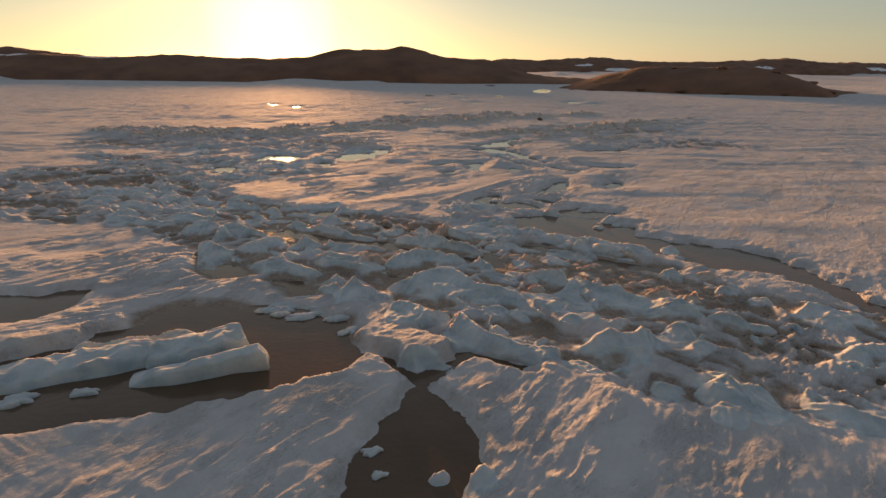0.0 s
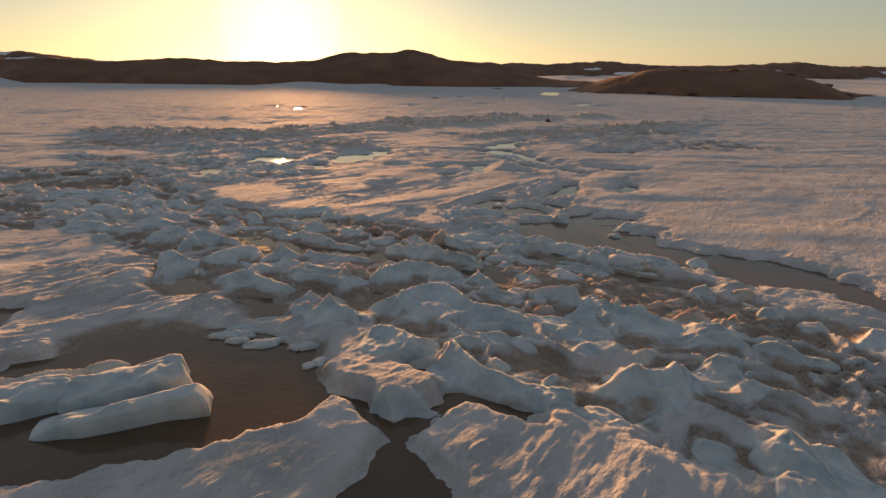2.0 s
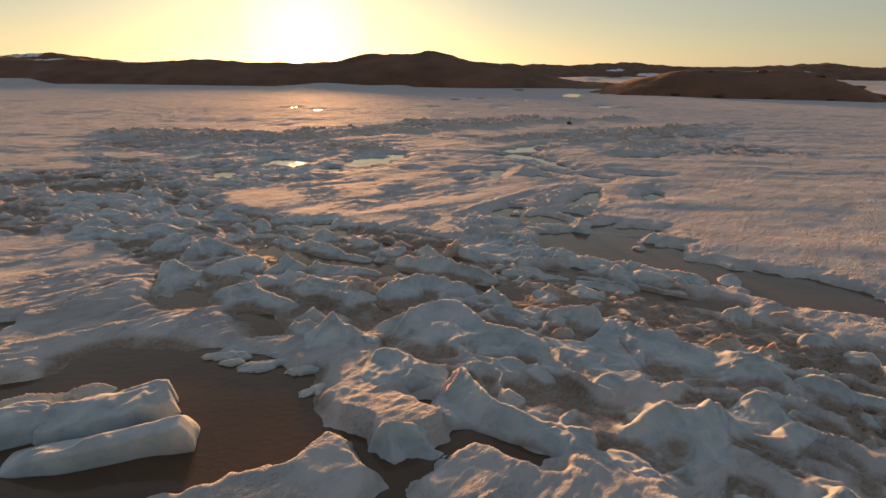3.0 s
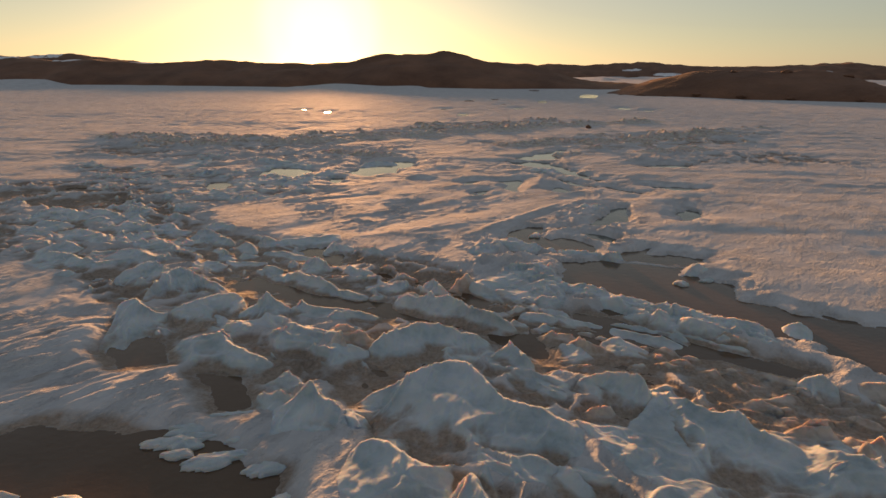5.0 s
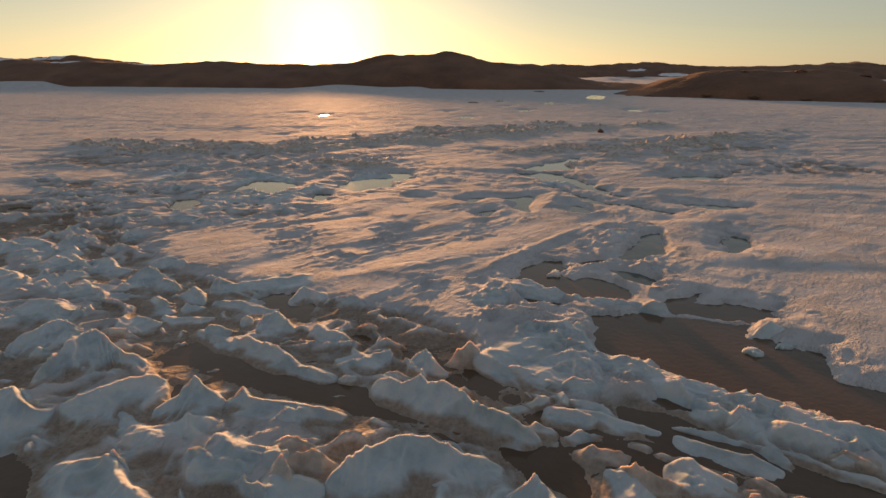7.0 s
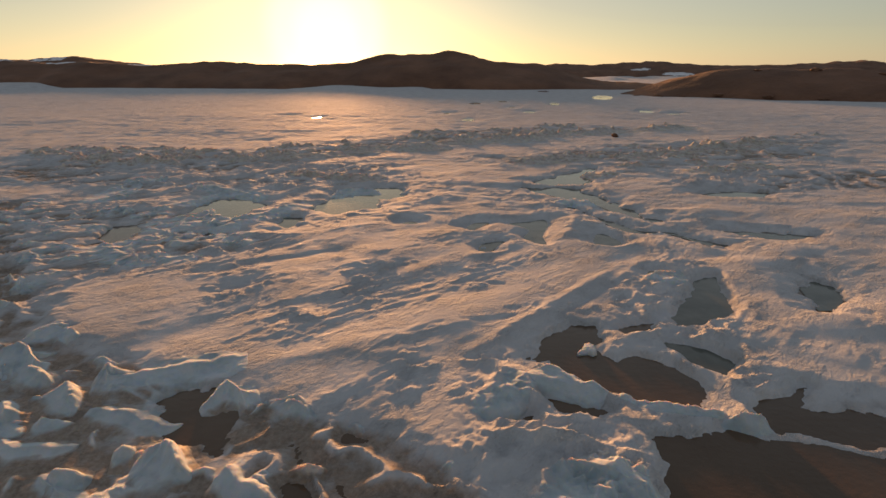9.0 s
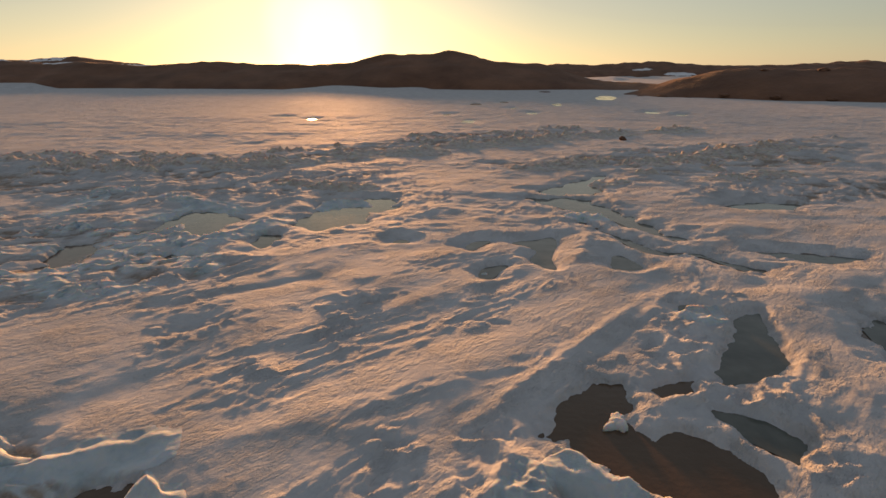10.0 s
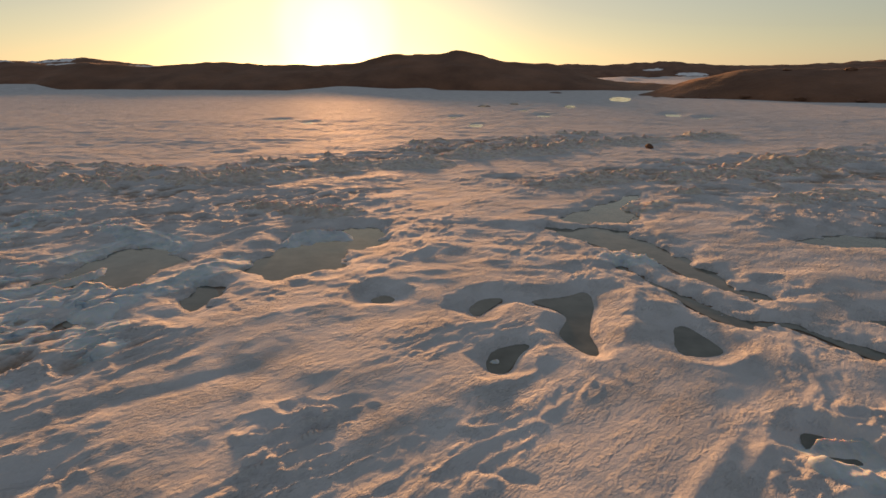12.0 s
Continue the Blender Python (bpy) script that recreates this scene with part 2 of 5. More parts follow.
water('pool_far_left', (-19.0, 20.4), (-16.4, 20.6), (-14.5, 21.2), (-14.0, 19.4), (-14.5, 17.9), (-16.4, 17.2))
water('crack_a', (-2.8, 16.3), (-1.6, 15.6), (-0.8, 14.8), (0.3, 15.7), (0.6, 16.5), (-0.7, 17.4), (0.3, 17.2), (2.8, 15.1), (2.5, 14.8), (0.9, 15.6), (-0.4, 14.3), (-0.8, 14.0), (-1.6, 15.0))
water('hole_front', (-0.8, 14.4), (-0.3, 13.8), (0.6, 12.7), (0.8, 11.4), (0.9, 10.7), (0.4, 9.6), (-0.2, 8.8), (-2.0, 8.8), (-2.2, 10.8), (-1.8, 11.9), (-1.2, 12.9))
water('lead_right', (4.4, 33.2), (5.4, 33.7), (7.1, 33.6), (8.5, 33.2), (9.4, 32.0), (10.8, 31.4), (10.7, 30.7), (10.9, 29.5), (11.8, 29.1), (12.4, 28.4), (13.3, 28.2), (15.3, 27.5), (12.5, 23.9), (12.0, 25.0), (11.5, 25.9), (10.7, 26.1), (10.8, 26.7), (9.9, 27.2), (8.9, 27.9), (8.2, 28.2), (7.6, 28.6), (6.5, 29.0), (5.9, 29.9), (4.9, 30.9))
water('lead_right_b', (12.0, 27.8), (15.1, 27.3), (16.6, 25.6), (16.6, 24.2), (17.4, 20.1), (18.4, 18.3), (16.9, 16.6), (16.6, 19.0), (15.7, 21.5), (15.1, 23.3), (13.0, 24.2))
water('pool_b', (7.4, 34.8), (9.9, 35.3), (11.4, 34.6), (11.0, 33.5), (9.9, 33.3), (9.0, 34.4))
water('pool_c', (1.6, 37.3), (2.9, 39.4), (4.0, 39.6), (3.7, 37.6), (5.7, 36.7), (6.3, 35.8), (6.0, 34.5), (3.7, 35.4))
water('pool_d', (2.2, 37.7), (3.2, 39.6), (3.9, 39.1), (3.7, 38.0), (4.2, 37.0), (4.9, 37.6), (6.0, 36.9), (6.3, 35.7), (5.9, 34.8), (4.8, 35.2), (3.8, 35.5), (3.4, 36.7))
water('pool_e', (6.0, 38.4), (7.1, 38.2), (7.8, 37.3), (7.3, 36.5), (6.5, 37.3))
water('pool_f', (8.8, 44.2), (10.0, 45.0), (9.7, 44.0), (9.5, 43.0), (9.4, 42.0), (9.4, 41.3), (8.5, 40.4), (7.7, 40.0), (6.9, 39.8), (6.7, 40.0), (7.2, 41.2), (7.9, 42.2), (8.6, 43.2))
water('pool_g', (4.7, 39.4), (5.4, 39.8), (6.2, 40.0), (5.9, 39.3), (5.0, 39.0))
water('pool_h', (12.9, 43.7), (13.8, 44.6), (14.4, 44.3), (14.2, 43.3), (13.2, 41.8), (12.5, 41.7), (12.7, 42.8))
water('lead_right_c', (4.2, 32.0), (5.3, 33.2), (7.2, 33.6), (8.2, 33.5), (9.8, 33.1), (8.2, 30.7), (3.8, 30.3))
water('lead_right_d', (7.2, 34.9), (9.1, 36.0), (8.3, 34.9), (9.1, 34.4), (10.7, 34.5), (10.1, 33.5), (7.4, 33.9))
water('pool_i', (1.8, 35.0), (2.7, 34.9), (3.7, 34.6), (3.3, 34.2), (2.3, 34.4))
water('pool_j', (0.5, 33.7), (1.0, 34.0), (1.5, 34.2), (1.5, 33.8))
water('mid_a', (4.4, 26.3), (5.9, 26.5), (7.6, 25.8), (9.0, 25.0), (10.6, 24.1), (9.8, 23.7), (8.3, 24.4), (6.6, 24.9), (5.4, 25.7))
water('mid_b', (4.1, 27.7), (5.3, 27.4), (6.2, 26.7), (7.5, 25.5), (6.9, 24.8), (5.8, 25.3), (4.9, 26.1), (4.1, 26.9))
water('mid_c', (0.9, 25.8), (2.5, 25.9), (3.0, 25.3), (2.7, 24.3), (1.9, 24.3), (1.2, 25.2))
water('mid_d', (-10.1, 30.2), (-7.4, 29.4), (-3.8, 28.3), (-2.0, 27.6), (-2.3, 26.6), (-4.5, 27.4), (-7.5, 28.5))
water('mid_e', (-11.5, 25.1), (-9.3, 24.0), (-8.6, 23.0), (-9.7, 22.6), (-10.9, 23.5))
water('mid_f', (-7.3, 22.3), (-6.0, 22.4), (-5.2, 20.9), (-5.9, 20.7))
water('mid_g', (-10.4, 19.5), (-8.3, 19.6), (-6.7, 19.2), (-5.6, 18.5), (-3.6, 18.3), (-3.1, 16.7), (-8.6, 16.2), (-10.9, 18.6))
water('mid_h', (-9.4, 30.0), (-7.2, 28.9), (-4.6, 27.7), (-1.9, 27.1), (-0.5, 26.8), (-0.4, 26.3), (-2.5, 26.7), (-4.8, 27.3), (-7.1, 28.1), (-8.9, 28.9))
water('left_a', (-20.9, 50.4), (-18.9, 50.0), (-17.7, 47.4), (-19.0, 46.8))
water('left_b', (-8.5, 33.9), (-7.3, 34.2), (-6.2, 33.6), (-5.6, 32.0), (-6.4, 32.0), (-7.5, 32.7))
water('q1', (-10.9, 54.7), (-10.8, 56.0), (-10.3, 58.1), (-10.7, 60.2), (-10.1, 61.6), (-8.7, 62.2), (-7.4, 62.2), (-5.9, 62.6), (-5.7, 60.1), (-6.5, 58.5), (-7.4, 58.0), (-6.7, 55.2), (-7.6, 55.0), (-8.4, 54.4), (-9.5, 54.2))
water('q2', (-18.2, 52.1), (-17.1, 52.8), (-16.1, 53.3), (-15.0, 52.4), (-14.4, 52.5), (-14.3, 53.8), (-14.2, 56.6), (-15.9, 57.7), (-17.6, 58.0), (-18.1, 56.6), (-18.2, 53.9), (-18.7, 52.7))
water('q2b', (-18.4, 51.8), (-17.5, 53.0), (-16.9, 54.6), (-16.2, 53.4), (-17.2, 52.1))
water('q3', (-11.3, 50.9), (-11.9, 52.0), (-11.9, 53.0), (-11.1, 52.9), (-10.4, 51.8), (-10.3, 50.8), (-10.7, 50.5))
water('q4', (1.2, 52.8), (2.7, 53.4), (3.7, 54.2), (3.5, 51.7), (3.1, 50.4), (3.3, 49.0), (3.0, 48.7), (2.1, 50.0), (2.6, 51.4), (2.3, 52.1))
water('q5', (-0.2, 47.6), (-0.0, 48.9), (1.3, 49.4), (0.8, 48.5), (0.4, 47.4))
water('q6', (6.0, 50.8), (6.4, 51.3), (6.9, 50.3), (7.1, 49.3), (5.6, 49.0))
water('q7', (2.6, 63.5), (3.1, 61.8), (4.6, 61.0), (5.7, 59.5), (7.1, 58.6), (7.8, 56.7), (8.4, 54.8), (9.0, 54.3), (9.4, 55.9), (9.1, 57.0), (8.7, 58.5), (8.3, 60.2), (7.2, 61.3), (7.0, 63.5), (5.7, 64.0), (3.7, 63.0))
water('q7b', (3.4, 65.5), (5.6, 68.0), (8.4, 71.9), (9.9, 73.0), (8.4, 67.8), (7.2, 64.8), (5.5, 64.9), (4.2, 64.5))
water('q8', (5.3, 57.4), (5.7, 56.5), (6.3, 55.2), (7.0, 53.7), (7.4, 52.5), (8.1, 51.4), (9.0, 51.2), (9.9, 51.6), (10.3, 51.0), (10.7, 50.2), (11.6, 49.0), (12.0, 49.5), (11.3, 50.5), (10.5, 51.7), (10.0, 52.0), (9.2, 51.8), (8.4, 52.2), (7.9, 52.9), (7.4, 53.9), (6.8, 54.8), (6.0, 56.0), (5.7, 57.6))
water('q10', (-4.7, 52.3), (-4.2, 52.9), (-3.7, 52.5), (-4.0, 51.9))
water('q11', (-0.9, 51.9), (-0.5, 52.8), (0.4, 53.0), (-0.2, 51.9), (-0.6, 51.2))
water('q12', (7.4, 45.4), (8.0, 45.2), (8.3, 44.3), (7.8, 44.3), (7.2, 44.7))
water('q15', (-14.8, 49.4), (-14.2, 49.7), (-13.9, 49.1), (-14.3, 48.9))
water('q8b', (9.1, 54.3), (9.5, 55.0), (10.1, 54.9), (10.7, 54.3), (10.4, 53.7), (9.5, 53.8))
water('q9', (15.1, 62.1), (16.8, 63.2), (19.0, 63.6), (20.8, 63.4), (19.1, 60.7), (17.0, 61.0), (15.6, 61.3))
water('q9b', (12.9, 52.3), (14.1, 52.2), (15.9, 52.0), (17.7, 51.7), (17.1, 50.8), (14.8, 51.0), (13.1, 51.2))
water('far6', (37.8, 148.3), (40.7, 148.6), (37.5, 142.7))
water('far8', (-33.9, 127.4), (-33.3, 130.4), (-32.6, 129.4), (-33.0, 126.8))
water('far11', (-41.3, 133.4), (-40.6, 136.0), (-39.9, 134.6), (-40.4, 132.2))
water('far20', (-6.7, 181.5), (-5.4, 189.1), (-3.0, 185.6), (-3.7, 177.2))
water('far21', (1.5, 191.9), (3.0, 200.5), (4.9, 196.4), (3.9, 186.9))
water('far22', (3.6, 164.1), (4.8, 170.0), (6.2, 167.2), (5.4, 160.6))
water('far23', (15.3, 180.3), (17.6, 191.6), (19.0, 186.0), (16.9, 173.9))
water('far24', (6.3, 147.7), (8.0, 152.4), (9.9, 150.3), (8.7, 145.1))
water('far25', (-5.4, 125.0), (-4.4, 129.0), (-2.6, 127.2), (-3.1, 122.7))
water('far26', (-10.7, 142.4), (-10.1, 146.8), (-8.4, 144.8), (-8.7, 139.9))
water('far27', (32.1, 152.0), (35.0, 158.2), (36.4, 155.3), (33.7, 148.5))
water('far28', (32.6, 219.7), (41.4, 251.0), (43.9, 235.1), (35.8, 204.0))
water('far31', (19.4, 286.5), (23.5, 307.5), (26.4, 297.2), (22.9, 274.8))
drift(14.8, 61.3, 19.5, 61.8, 0.7, -0.22)
drift(-0.3, 46.4, 1.3, 48.1, 0.5, 0.1)
drift(4.5, 53.7, 6.6, 50.1, 1.3, 0.26)
drift(6.0, 48.6, 7.8, 48.8, 0.8, 0.12)
drift(2.1, 57.4, 5.2, 57.1, 0.7, 0.14)
drift(-6.5, 55.5, -2.7, 59.3, 0.9, 0.1)
drift(-6.2, 53.5, -0.2, 56.6, 0.7, 0.08)
drift(-10.1, 53.3, -6.6, 54.2, 0.7, 0.14)
drift(-14.5, 51.6, -13.4, 54.5, 0.7, 0.12)
drift(10.9, 54.4, 14.6, 56.6, 1.2, 0.15)
drift(-11.8, 44.8, -8.6, 48.5, 1.0, -0.12)
drift(-8.9, 44.1, -5.4, 48.4, 1.1, -0.12)
drift(-2.0, 48.3, -0.4, 49.2, 0.7, -0.1)
drift(0.5, 46.1, 2.0, 48.2, 0.6, -0.09)
drift(4.0, 49.3, 5.5, 50.0, 0.6, -0.06)
drift(5.3, 44.4, 7.0, 47.1, 0.5, -0.08)
drift(-14.0, 45.0, -13.1, 47.3, 0.18, -0.22)
drift(-0.4, 43.3, 1.0, 42.9, 0.09, -0.1)
drift(-9.9, 41.7, -9.2, 42.2, 0.4, -0.14)
drift(-11.6, 42.8, -6.9, 46.8, 0.25, -0.08)
drift(-6.4, 42.6, -6.2, 44.5, 0.5, -0.1)
drift(-12.3, 43.9, -11.3, 45.3, 0.8, 0.1)
drift(-0.1, 37.1, 6.4, 45.8, 0.22, 0.1)
drift(0.4, 36.6, 6.9, 45.1, 0.14, -0.08)
drift(-0.6, 41.6, 1.0, 42.7, 0.5, -0.09)
drift(-10.2, 41.0, -8.8, 42.0, 0.4, -0.1)
drift(-7.4, 39.6, -4.5, 41.5, 0.6, -0.1)
drift(-2.3, 36.2, -1.3, 34.9, 0.35, -0.09)
drift(-11.0, 35.6, -8.4, 39.0, 0.7, -0.08)
drift(-6.7, 35.3, -2.5, 37.8, 0.5, 0.07)
drift(11.5, 45.5, 16.2, 49.2, 1.2, 0.14)
drift(8.5, 39.2, 10.1, 38.2, 0.9, 0.16)
drift(10.9, 39.0, 14.4, 41.1, 1.2, 0.12)
drift(9.8, 46.1, 11.7, 47.9, 0.7, -0.12)
drift(3.5, 52.0, 6.7, 54.1, 1.0, 0.18)
drift(-4.3, 59.9, 0.8, 57.7, 1.2, 0.1)
drift(-6.3, 49.1, -1.1, 51.9, 0.9, -0.07)
drift(-8.0, 47.0, -3.7, 44.9, 0.7, -0.07)
drift(12.9, 47.1, 14.0, 42.2, 1.2, -0.16)
drift(11.6, 49.0, 16.2, 48.0, 1.6, 0.16)
drift(20.2, 54.7, 26.4, 56.3, 1.4, 0.1)
drift(17.3, 45.7, 20.3, 43.8, 1.0, -0.08)
drift(2.6, 49.6, 8.5, 54.5, 1.6, 0.16)
drift(-4.1, 41.4, 0.2, 45.2, 1.0, -0.07)
drift(-2.0, 38.1, 1.7, 42.0, 0.8, 0.06)
drift(-14.1, 25.6, -12.0, 29.1, 0.8, 0.1)
drift(-13.2, 22.1, -11.3, 24.5, 0.7, 0.1)
drift(-11.6, 20.7, -9.1, 22.8, 0.5, -0.1)
drift(-15.0, 24.1, -13.7, 25.6, 0.5, -0.1)
drift(-14.7, 16.6, -11.0, 20.6, 0.5, 0.1)
drift(-15.6, 19.4, -11.4, 23.2, 0.6, 0.09)
drift(-12.6, 16.3, -9.3, 19.3, 0.25, -0.1)
drift(-20.1, 23.7, -15.5, 27.3, 0.7, -0.08)
drift(-4.8, 13.4, -3.0, 14.4, 0.4, 0.08)
drift(3.5, 11.2, 4.8, 13.2, 0.45, 0.09)
drift(4.9, 13.1, 8.2, 12.0, 0.6, 0.09)
drift(1.7, 13.5, 1.5, 10.0, 0.35, -0.06)
drift(3.0, 13.0, 2.2, 9.8, 0.4, -0.06)
drift(1.1, 13.8, 1.5, 12.7, 0.3, 0.12)
drift(5.5, 10.6, 9.0, 10.1, 1.2, 0.12)
drift(-10.1, 10.6, -4.7, 11.9, 1.0, -0.06)
drift(18.5, 34.2, 24.4, 35.1, 1.5, -0.1)
drift(18.4, 43.0, 31.3, 45.8, 2.0, 0.1)


def sheet_height(x, y):
    """Height of the ice over the water, and how soaked its surface is."""
    fade = step(260, 90, y)
    ca, sa = math.cos(radians(50)), math.sin(radians(50))
    sx, sy = x + 1.5 * lumps(x / 8, y / 8, 5, 2), y + 1.5 * lumps(x / 8, y / 8, 6, 2)
    u, v = sx * ca + sy * sa, -sx * sa + sy * ca
    z = 0.25 + 0.08 * lumps(x / 15, y / 13, 3, 2)
    z = z + 0.048 * np.clip(y - 12, -2.5, 4) * step(20, 15, y) + 0.03 * np.clip(y - 20, -3, 5) * step(26, 24, y) * step(-2, -4, x) * step(16, 18, y)
    calm = 1 - 0.7 * step(5, 14, x) * step(20, 30, y)
    z = z + 0.045 * calm * lumps(u / 9.0, v / 2.8, 11, 2, 0.3) + 0.02 * step(0.3, 1.0, crests(u / 7.5, v / 3.2, 15, 1))
    calm_side = step(5, 14, x) * step(20, 30, y)
    rough = calm * step(-0.15, 0.5, lumps(u / 4.5, v / 2.2, 29, 3))
    rough = np.maximum(rough, np.maximum(0.3 * step(17.5, 15.5, y), 0.5 * step(26, 21, y) * step(-0.5, 0.1, lumps(x / 2.2, y / 2.2, 28, 2))))
    z = z + fade * (0.002 + 0.018 * rough) * lumps(u / 0.8, v / 0.42, 23, 3, 0.6) + fade * (0.004 + 0.006 * step(18.5, 16.0, y)) * (1 - 0.3 * calm_side) * lumps(sx / 0.34 + 0.3 * u, sy / 0.26, 27, 2, 0.6)
    z = z + fade * 0.075 * rough * (crests(u / 1.0, v / 0.42, 37, 3) - 0.4)
    z = z + fade * 0.03 * rough * step(0.0, 0.5, lumps(u / 1.6, v / 0.9, 39, 2)) * (crests(u / 0.42, v / 0.26, 43, 2) - 0.4)
    beyond = step(46, 60, y) * step(240, 110, y) * (0.45 + 0.55 * step(-0.4, 0.5, lumps(x / 16, y / 12, 31, 2)))
    layer = ledges(x / 6.5 + 0.03 * y, y / 2.3, 33)
    z = z + 0.08 * beyond * layer + 0.03 * beyond * lumps(x / 1.6, y / 0.8, 35, 2)
    z = z + 0.05 * step(24, 34, y) * step(5, 12, x) * fade * lumps(x / 8 + 0.06 * y, y / 2.4, 67, 2, 0.4)
    for x0, y0, x1, y1, width, height in DRIFTS:
        reach = 3 * width
        k = np.nonzero((x > min(x0, x1) - reach) & (x < max(x0, x1) + reach) & (y > min(y0, y1) - reach) & (y < max(y0, y1) + reach))
        if not len(k[0]):
            continue
        ex, ey = x1 - x0, y1 - y0
        t = np.clip(((x[k] - x0) * ex + (y[k] - y0) * ey) / (ex * ex + ey * ey), 0, 1)
        side = np.hypot(x[k] - x0 - t * ex, y[k] - y0 - t * ey) / width
        side = side * (1 + 0.3 * lumps(x[k] / 1.1, y[k] / 1.1, 61, 2))
        z[k] += 0.7 * height * np.exp(-side ** 2) * (0.55 + 0.45 * step(0, 0.3, t) * step(1, 0.7, t))
    z = z + 3.2 * step(225, 305, y) * np.clip(lumps(x / 42, y / 150, 66, 2) + 0.1, 0, 1)
    slush = np.zeros(x.shape)
    wx, wy = x + 0.42 * lumps(x / 0.9, y / 0.9, 71, 4, 0.6), y + 0.42 * lumps(x / 0.9, y / 0.9, 83, 4, 0.6)
    for name, poly in ZONES:
        lo, hi = poly.min(0) - 3, poly.max(0) + 3
        k = np.nonzero((x > lo[0]) & (x < hi[0]) & (y > lo[1]) & (y < hi[1]))
        if not len(k[0]):
            continue
        d = outside(wx[k], wy[k], poly)
        xk, yk = x[k], y[k]
        if name == "ridge":
            m = step(0.5, -0.9, d)
            jx, jy = xk + 0.5 * lumps(xk / 1.1, yk / 1.1, 91, 2), yk + 0.5 * lumps(xk / 1.1, yk / 1.1, 93, 2)
            ra, rb = jx * 0.91 - jy * 0.42, jx * 0.42 + jy * 0.91
            c = crests(ra / 2.3, rb / 1.25, 41, 4)
            z[k] = z[k] * (1 - m) + m * (-0.02 + 0.44 * c ** 1.3 + 0.5 * (z[k] - 0.26))
            slush[k] = np.maximum(slush[k], m * step(0.30, 0.08, z[k]))
        elif name.startswith("wet"):
            m = step(0.7, -0.7, d)
            z[k] += m * (0.45 if name == "wet_b" else 1) * (0.07 * ledges(u[k] / 1.9, v[k] / 0.42, 95) + 0.035 * lumps(u[k] / 1.0, v[k] / 0.17, 96, 2) - 0.07)
            slush[k] = np.maximum(slush[k], m * (0.16 + 0.3 * lumps(ca * xk + sa * yk, 3 * (ca * yk - sa * xk), 97, 3)))
        elif name.startswith("mud"):
            m = step(0.5, -0.7, d)
            z[k] = z[k] * (1 - m) + m * (0.02 + 0.10 * crests(xk / 1.1, yk / 0.8, 45, 4) ** 1.5)
            slush[k] = np.maximum(slush[k], (0.95 if name == "mud" else 0.75) * m)
        elif name.startswith("crust"):
            m = step(0.5, -0.3, d + 0.5 * lumps(xk / 0.7, yk / 0.7, 62, 2))
            z[k] += m * (0.17 * crests(u[k] / 0.75, v[k] / 0.5, 63, 3) ** 1.2 + 0.035 * lumps(xk / 0.3, yk / 0.26, 64, 2) - 0.05)
        elif name.startswith(("shelf", "pots")):
            m = step(0.6, -0.6, d)
            z[k] += m * (0.36 * crests(xk / 1.1, yk / 0.9, 47, 3) + 0.09 * crests(xk / 0.45, yk / 0.38, 48, 2) - 0.16)
            if name == "shelf_strip":
                z[k] += 0.15 * m * ledges((0.8 * xk - 0.6 * yk) / 1.5, (0.6 * xk + 0.8 * yk) / 0.5, 49) + 0.10 * m * (crests(xk / 0.5, yk / 0.4, 50, 2) - 0.4)
        elif name.startswith("left"):
            m = step(1.6, -1.6, d + 1.5 * lumps(xk / 3, yk / 3, 59, 2))
            uk, vk = u[k] + 0.25 * lumps(xk / 0.9, yk / 0.9, 51, 3), v[k] + 0.25 * lumps(xk / 0.9, yk / 0.9, 52, 3)
            z[k] += m * (0.07 * ledges(uk / 3.4, vk / 1.0, 54) + 0.34 * crests(uk / 1.5, vk / 0.75, 53, 4) ** 1.4 - 0.10)
            slush[k] = np.maximum(slush[k], 0.85 * m * step(0.34, 0.1, z[k]))
        else:
            m = step(3, -4, d + 2.5 * lumps(xk / 6, yk / 6, 57, 2))
            z[k] += m * 0.52 * (crests(xk / 3.0, yk / 2.0, 53, 4) - 0.32)
            # low spots of far ridges browned: dirty slush and painted-in shade together
            slush[k] = np.maximum(slush[k], 0.9 * m * step(0.5, 0.1, z[k]))
    for name, poly in POOLS:
        far = name.startswith("far")
        flush = 0.16 if name in ("q7", "q8", "q8b", "q9", "q9b", "lead_right", "lead_right_b", "pool_b", "pool_c", "pool_h") else 0.24 if name in ("q4", "q5", "q6", "q10", "q11") else 0.10 if name in ("q1", "q1b", "q2", "q2b", "q3", "q14", "q7b", "q15", "left_a", "left_b") else 0
        lo, hi = poly.min(0) - (8 if far else 4 if flush else 2), poly.max(0) + (8 if far else 4 if flush else 2)
        k = np.nonzero((x > lo[0]) & (x < hi[0]) & (y > lo[1]) & (y < hi[1]))
        if not len(k[0]):
            continue
        s = 0.0 if far else 1.0 if 0 < flush < 0.2 else (0.12 if name in ("q3", "q4", "q5", "q6", "q10", "q11", "q12") else 0.45)
        d = outside(x[k] + s * (wx[k] - x[k]), y[k] + s * (wy[k] - y[k]), poly)
        if far:
            d = d + 0.5 * lumps(x[k] / 2.5, y[k] / 5, 77, 2)
        if flush:
            d = d + (0.35 if flush == 0.1 else 0.12 if flush < 0.2 else 0.04) * lumps(x[k] / 2.2, y[k] / 2.2, 79, 3)
            z[k] = np.minimum(z[k], (0.11 if flush < 0.2 else 0.05) + flush * np.clip(d, 0, 9) + 0.07 * lumps(x[k] / 1.3, y[k] / 1.1, 81, 3) + 0.5 * step(2.5, 4, d))
